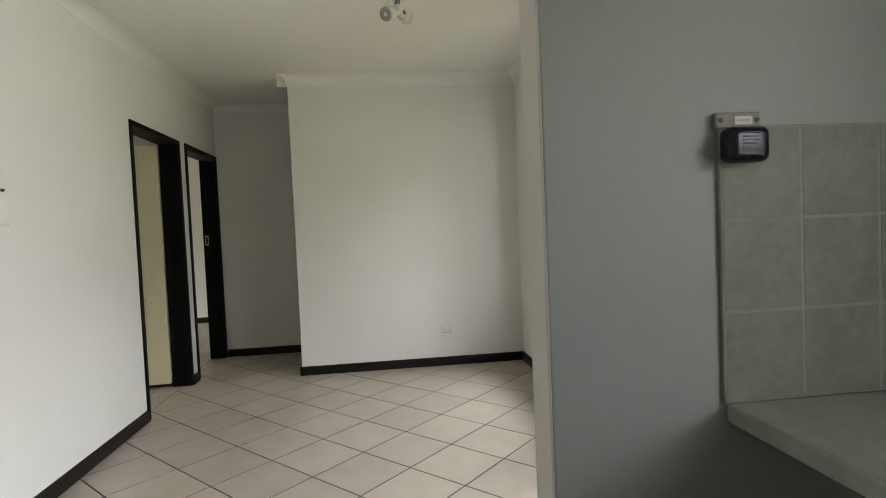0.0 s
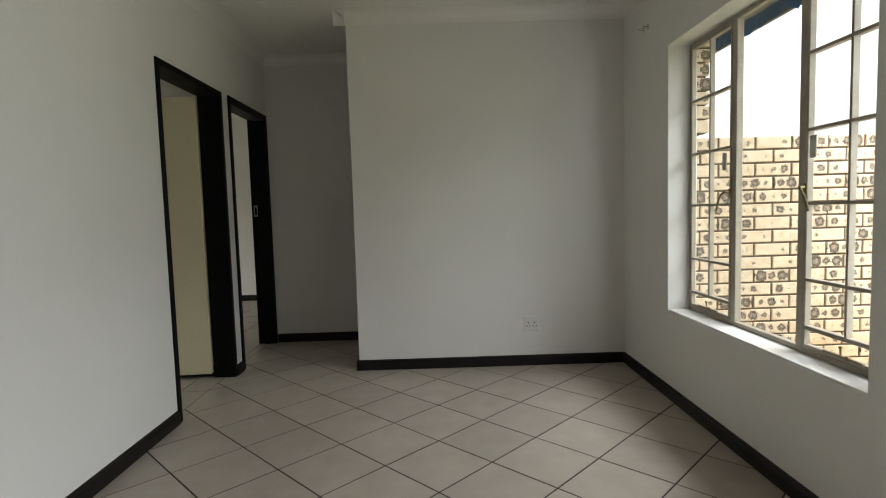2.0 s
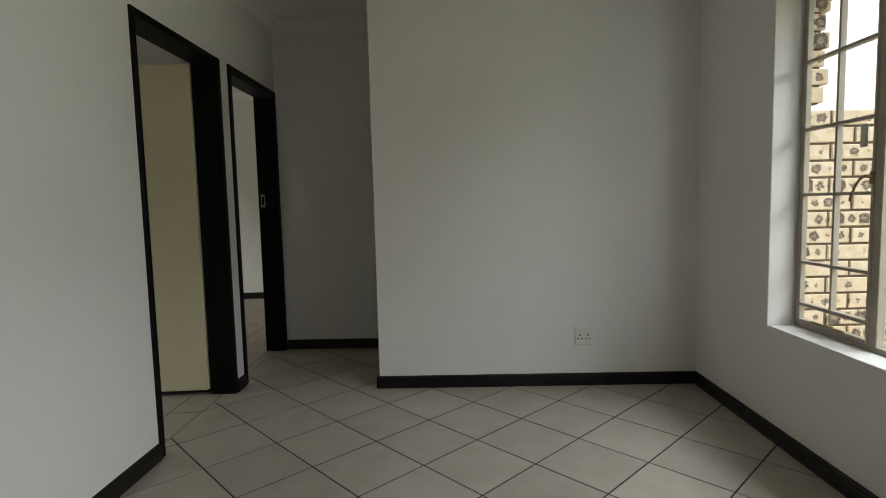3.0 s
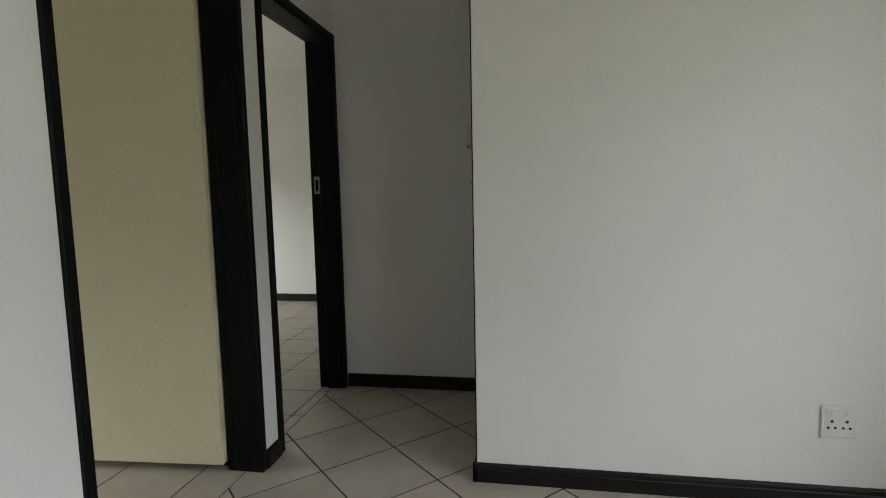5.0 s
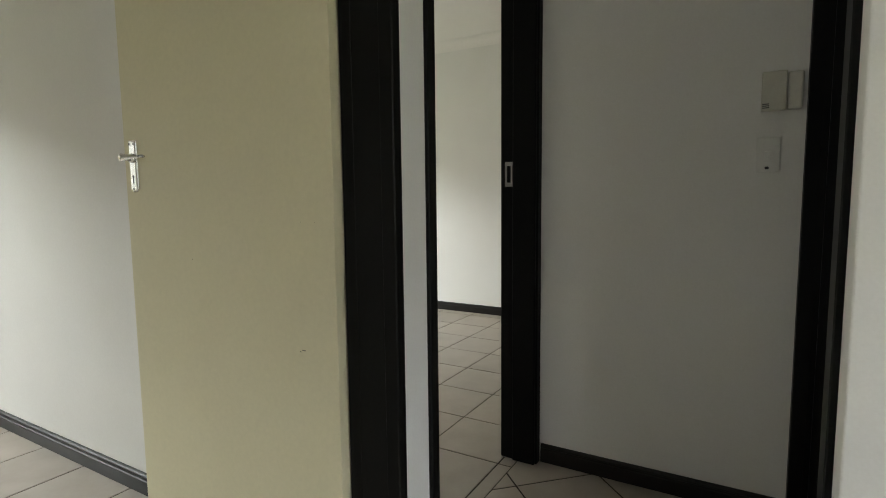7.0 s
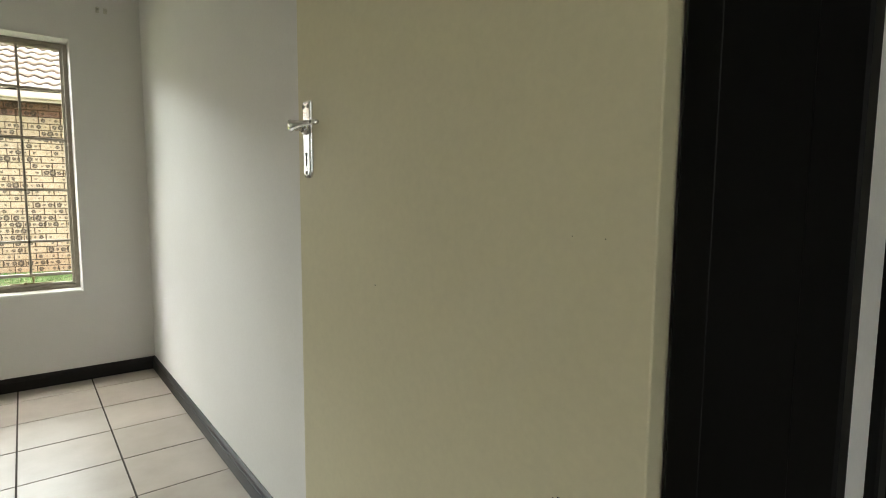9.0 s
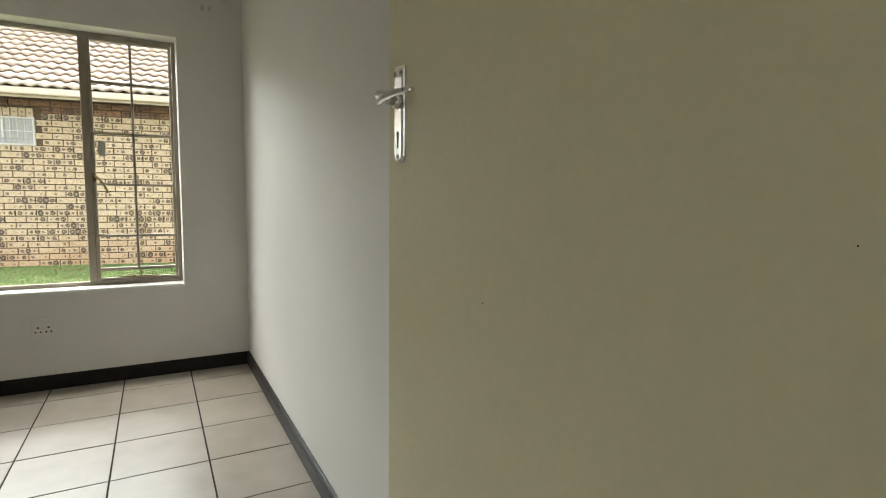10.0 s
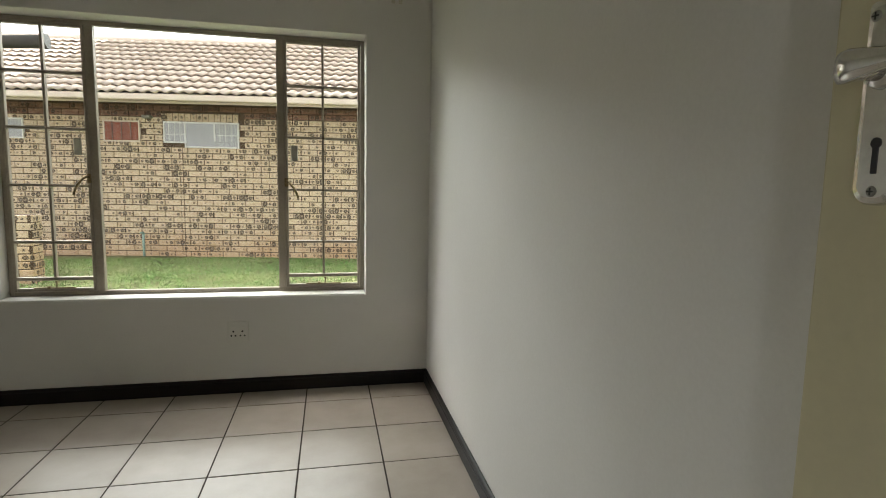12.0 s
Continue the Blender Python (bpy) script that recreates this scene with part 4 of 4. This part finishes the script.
house = thing("neighbour_house", NH, "cream face-brick house with a concrete tile roof and white gutter", "house")
nh("wall", one_box(-9.0, 0.012, -0.2, 7.0, 0.24, 2.5), MORTAR, house, "brown mortar brick wall")
NW = [(-2.93, -2.41, 1.725, 2.03), (-2.08, -1.0, 1.66, 2.03), (-4.9, -4.04, 1.74, 2.03)]
for k, (a, b, z0, z1) in enumerate(NW):
    bm = bmesh.new()
    ze = z0 + 0.065 if k == 1 else z0
    for q in ((a, ze, a + 0.022, z1), (b - 0.022, z0, b, z1), (a + 0.022, z1 - 0.022, b - 0.022, z1)):
        box(bm, q[0], -0.024, q[1], q[2], 0.03, q[3], 0.002)
    if k == 1:
        box(bm, a + 0.022, -0.024, ze, a + 0.34, 0.03, ze + 0.022, 0.002)
        box(bm, a + 0.30, -0.024, z0, b - 0.022, 0.03, z0 + 0.022, 0.002)
        box(bm, a + 0.30, -0.024, z0, a + 0.322, 0.03, ze, 0.002)
    else:
        box(bm, a + 0.022, -0.024, z0, b - 0.022, 0.03, z0 + 0.022, 0.002)
    w = nh("window", bm, GUTTER if k == 0 else WHITE_METAL, house, "small white steel window with burglar bars")
    nh("pane", one_box(a + 0.02, -0.016, ze + 0.02, b - 0.02, -0.013, z1 - 0.02), GLASS, w).visible_shadow = False
    nh("curtain", one_box(a + 0.02, -0.0115, ze + 0.02, b - 0.02, -0.0095, z1 - 0.02), RUST_CURTAIN if k == 0 else LACE_CURTAIN, w, "rust-red curtain" if k == 0 else "pale lilac lace curtain")
    if k == 1:
        cuts = [a + 0.31, a + 0.73]
        nh("pane", one_box(a + 0.33, -0.016, z0 + 0.02, b - 0.02, -0.013, ze + 0.018), GLASS, w).visible_shadow = False
        nh("curtain", one_box(a + 0.33, -0.0115, z0 + 0.02, b - 0.02, -0.0095, ze + 0.018), LACE_CURTAIN, w, "pale lilac lace curtain")
        for c in cuts:
            nh("mullion", one_box(c - 0.012, -0.026, ze + 0.028, c + 0.012, -0.012, z1 - 0.028), WHITE_METAL, w)
        bars = [a + 0.08 * j for j in range(1, 4)] + [cuts[1] + 0.08 * j for j in range(1, 4)]
    else:
        bars = [a + (b - a) * j / 4 for j in range(1, 4)]
    for c in bars:
        nh("bar", one_box(c - 0.0035, -0.024, ze + 0.028, c + 0.0035, -0.017, z1 - 0.028), SOFFIT if k == 0 else WHITE_METAL, w)
    if k == 1:
        for s, e in ((a + 0.03, cuts[0] - 0.012), (cuts[1] + 0.012, b - 0.03)):
            nh("bar", one_box(s, -0.0245, (z0 + z1) / 2 - 0.005, e, -0.0175, (z0 + z1) / 2 + 0.005), WHITE_METAL, w)
holes = [(a + 0.02, b - 0.02, z0 + 0.01, z1 - 0.01) for a, b, z0, z1 in NW]
LINTEL = (-2.14, -0.98, 2.03, 2.15)
holes.append(LINTEL)
nh("expansion_joint", one_box(-1.824, -0.0105, 0.0, -1.816, 0.013, 1.65), MORTAR, house, "thin dark expansion joint")

gut = nh("gutter", one_box(-9.0, -0.55, 2.245, 7.0, -0.462, 2.335, 0.02, seg=2), GUTTER, house, "cream painted gutter")
nh("fascia", one_box(-9.0, -0.46, 2.22, 7.0, -0.435, 2.34, 0.003), GUTTER, house, "cream painted fascia board")
nh("soffit", one_box(-9.0, -0.434, 2.285, 7.0, 0.011, 2.30), SOFFIT, house)
bm = rod(bmesh.new(), (-2.41, -0.05, -0.1), (-2.41, -0.05, 0.41), 0.018)
rod(bm, (-2.41, -0.05, 0.41), (-2.41, -0.12, 0.41), 0.015)
nh("standpipe", bm, PIPE_GREEN, house, "pale green standpipe with a tap", True)
bm = one_box(-2.34, -0.11, 2.06, -2.22, -0.01, 2.105, 0.01)
nh("outdoor_lamp", bm, GREY_PLASTIC, house, "small grey wall lamp")

# roof: wavy concrete tiles in courses
SLOPE, RUN = radians(25.4), 3.4
roof_m = NH @ Matrix.Translation((0, -0.55, 2.315)) @ Matrix.Rotation(SLOPE, 4, "X")
nh_deck = one_box(-9.0, 0.02, -0.05, 7.0, RUN + 0.02, -0.03)
nh_deck.transform(roof_m)
part("roof_deck", nh_deck, SOFFIT, house)
back_m = NH @ Matrix.Translation((0, -0.55 + 2 * RUN * math.cos(SLOPE), 2.315)) @ Matrix.Rotation(-SLOPE, 4, "X")
bm = one_box(-9.0, -RUN, -0.05, 7.0, 0.0, 0.0)
bm.transform(back_m)
part("roof_back", bm, ROOF_TILE, house)
TW, TL = 0.31, 0.305


def roof_tile_mesh():
    n = 20
    pts, fs = [], []
    for j, (v, lift) in enumerate(((0.0, 0.032), (TL + 0.03, -0.006))):
        for k in range(n + 1):
            x = TW * k / n
            wave = 0.014 * math.cos(4 * math.pi * k / n)
            pts.append((x, v, lift + wave))
    for k in range(n + 1):
        pts.append((pts[k][0], 0.04, pts[k][2] - 0.032))
    for k in range(n):
        fs.append((k, k + 1, n + 2 + k, n + 1 + k))
        fs.append((2 * n + 2 + k, 2 * n + 3 + k, k + 1, k))
    return pts, fs


tp, tf = roof_tile_mesh()
ME_ROOF = as_mesh("roof_tile", tp, tf, ROOF_TILE, False)
for p in ME_ROOF.polygons:
    p.use_smooth = True
roof_rows = int(RUN / TL)
joined_p, joined_f = [], []
count = 0
for j in range(roof_rows):
    for k in range(-29, 22):
        at = roof_m @ Matrix.Translation((k * TW, j * TL, 0.02 + rng.uniform(-0.002, 0.002)))
        if -13 <= k < 11 and count < 300:
            ob = new("roof_tile", ME_ROOF)
            ob.parent = house
            ob.matrix_world = at
            count += 1
        else:
            b0 = len(joined_p)
            joined_p += [tuple(at @ Vector(p)) for p in tp]
            joined_f += [tuple(i + b0 for i in f) for f in tf]
me = bpy.data.meshes.new("roof_tiling")
me.from_pydata(joined_p, [], joined_f)
me.materials.append(ROOF_TILE)
ob = new("roof_tiling", me)
ob.parent, ob.matrix_parent_inverse = house, house.matrix_world.inverted()
tagged(ob, "weathered concrete roof tiles", kind="stuff")
ridge = rod(bmesh.new(), (-9.0, RUN, 0.0), (7.0, RUN, 0.0), 0.09, seg=16)
ridge.transform(roof_m)
part("ridge", ridge, ROOF_TILE, house)

# low brick pier on the lawn and the end of our own gutter
low = thing("low_brick_wall", (-7.2, 0.9, 0.0), "low cream brick garden wall end", "brick wall")
part("core", one_box(-7.32, -0.8, -0.16, -7.12, 1.33, 0.80, 0.003), MORTAR, low)
own = thing("roof_gutter", (-4.9, 2.3, 2.1), "brown-grey gutter end under our own roof", "gutter")
bm = rod(bmesh.new(), (-4.9, 1.2, 2.02), (-4.9, 2.57, 2.135), 0.045, seg=18)
part("trough", bm, OWN_GUTTER, own, smooth=True)
part("end_cap", rod(bmesh.new(), (-4.9, 2.56, 2.134), (-4.9, 2.585, 2.136), 0.052, seg=18), OWN_GUTTER, own)
part("bracket", one_box(-4.97, 1.2, 2.03, -4.83, 1.3, 2.6), SOFFIT, own)
part("rafter_end", one_box(-4.97, 1.0, 2.5, -3.69, 1.3, 2.6), SOFFIT, own)

# ---- single pieces last: bricks and tiles ----
lay_bricks(yard, pose(3.087, 4.546, 0), 0.0, 4.4, -0.025, 19, (), (0.0, 2.6, 0.0, 1.6))
lay_bricks(house, NH, -9.0, 7.0, -0.12, 26, holes, (-3.6, 0.7, 0.5, 1.75))
ME_RED = as_mesh("brick", *brick_mesh("brick", BL, BH, 0.05), BRICK_RED_SHADED)
ME_RED_HALF = as_mesh("brick", *brick_mesh("brick", 0.105, BH, 0.05), BRICK_RED_SHADED)
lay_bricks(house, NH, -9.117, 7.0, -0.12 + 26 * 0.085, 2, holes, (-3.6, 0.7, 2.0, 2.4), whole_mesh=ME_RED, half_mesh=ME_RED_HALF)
ME_SOLDIER = as_mesh("brick", *brick_mesh("brick", 0.115, BH, 0.05), BRICK)
for k in range(13):
    ob = new("brick", ME_SOLDIER)
    ob.parent = house
    ob.matrix_world = NH @ Matrix.Translation((LINTEL[0] + 0.07 + k * 0.085, -0.009, 2.09)) @ Matrix.Rotation(radians(90), 4, "Y")
lay_bricks(low, pose(-7.115, -0.8, 0, 0, 0, 90), 0.0, 2.13, -0.13, 11)
lay_bricks(low, pose(-7.12, 1.335, 0, 0, 0, 180), 0.0, 0.2, -0.13, 11)


def clip(poly, axis, limit, keep):
    """Cut a polygon at a line of constant x (axis 0) or y (axis 1); keep +1 keeps the larger side."""
    out = []
    for k, p in enumerate(poly):
        q = poly[(k + 1) % len(poly)]
        a, b = (p[axis] - limit) * keep, (q[axis] - limit) * keep
        if a >= 0:
            out.append(p)
        if a * b < 0:
            t = a / (a - b)
            out.append((p[0] + (q[0] - p[0]) * t, p[1] + (q[1] - p[1]) * t))
    return out


def tile_mesh(poly, thick=0.009, bev=0.0009, top=0.0):
    c = Vector((sum(p[0] for p in poly) / len(poly), sum(p[1] for p in poly) / len(poly)))
    n = len(poly)
    inner = [Vector(p) + (c - Vector(p)).normalized() * bev * 1.4 for p in poly]
    pts = [(*(v - c), top) for v in inner] + [(*(Vector(p) - c), top - bev * 0.7) for p in poly] + [(*(Vector(p) - c), top - thick) for p in poly]
    fs = [tuple(range(n))] + [(n + k, n + (k + 1) % n, (k + 1) % n, k) for k in range(n)] + [(2 * n + k, 2 * n + (k + 1) % n, n + (k + 1) % n, n + k) for k in range(n)]
    return c, pts, fs


def area(poly):
    return abs(sum(p[0] * q[1] - q[0] * p[1] for p, q in zip(poly, poly[1:] + poly[:1]))) / 2


def lay_tiles(owner, pitch, joint, angle, u_off, v_off, x0, x1, y0, y1, skip=None):
    """Square tiles on a grid turned by angle, cut to the rectangle."""
    ca, sa = math.cos(angle), math.sin(angle)
    whole = None
    h = (pitch - joint) / 2
    span = int(14 / pitch)
    for i in range(-span, span):
        for j in range(-span, span):
            u, v = (i + 0.5) * pitch + u_off, (j + 0.5) * pitch + v_off
            cx, cy = u * ca - v * sa, u * sa + v * ca
            if not (x0 - pitch < cx < x1 + pitch and y0 - pitch < cy < y1 + pitch) or (skip and skip(cx, cy)):
                continue
            poly = [((u + a) * ca - (v + b) * sa, (u + a) * sa + (v + b) * ca) for a, b in ((-h, -h), (h, -h), (h, h), (-h, h))]
            cut = poly
            for ax, lim, keep in ((0, x0, 1), (0, x1, -1), (1, y0, 1), (1, y1, -1)):
                cut = clip(cut, ax, lim, keep) if len(cut) > 2 else []
            if len(cut) < 3 or area(cut) < 4e-4:
                continue
            if area(cut) > 0.999 * area(poly):
                if whole is None:
                    _, pts, fs = tile_mesh(poly)
                    whole = as_mesh("floor_tile", pts, fs, FLOOR_TILE, False)
                me, c = whole, Vector((cx, cy))
            else:
                c, pts, fs = tile_mesh(cut)
                me = as_mesh("floor_tile", pts, fs, FLOOR_TILE, False)
            ob = new("floor_tile", me)
            ob.parent = owner
            ob.location = (c.x, c.y, rng.uniform(-0.0005, 0.0004))


floor = finish("floor", one_box(-3.7, -2.3, -0.15, 3.0, 8.6, -0.0022), GROUT_DARK)
tagged(floor, "cream ceramic tiled floor with dark grout", "floor", kind="structure")
P = 0.353
lay_tiles(floor, P, 0.008, radians(45), ((1.498 + 4.314) / math.sqrt(2)) % P, ((4.314 - 1.498) / math.sqrt(2)) % P, -0.07, 2.95, -2.25, 6.10, lambda x, y: x > 1.25 and y > 5.4)
lay_tiles(floor, P, 0.007, 0.0, -3.086 % P, 4.366 % P, -3.66, -0.075, 2.25, 5.10)
lay_tiles(floor, P, 0.007, 0.0, -0.488 % P, 6.291 % P, -3.66, -0.075, 5.14, 8.56)

# splashback tiles
for i in range(5):
    for j in range(3):
        a, b = 2.262 + 0.158 * i, min(2.262 + 0.158 * (i + 1) - 0.004, 2.907)
        z0, z1 = TOP + 0.003 + 0.167 * j, TOP + 0.003 + 0.167 * (j + 1) - 0.004
        if b - a > 0.005:
            part("tile", one_box(a, 1.2275, z0, b, 1.2355, z1, 0.0015), SPLASH, splash)
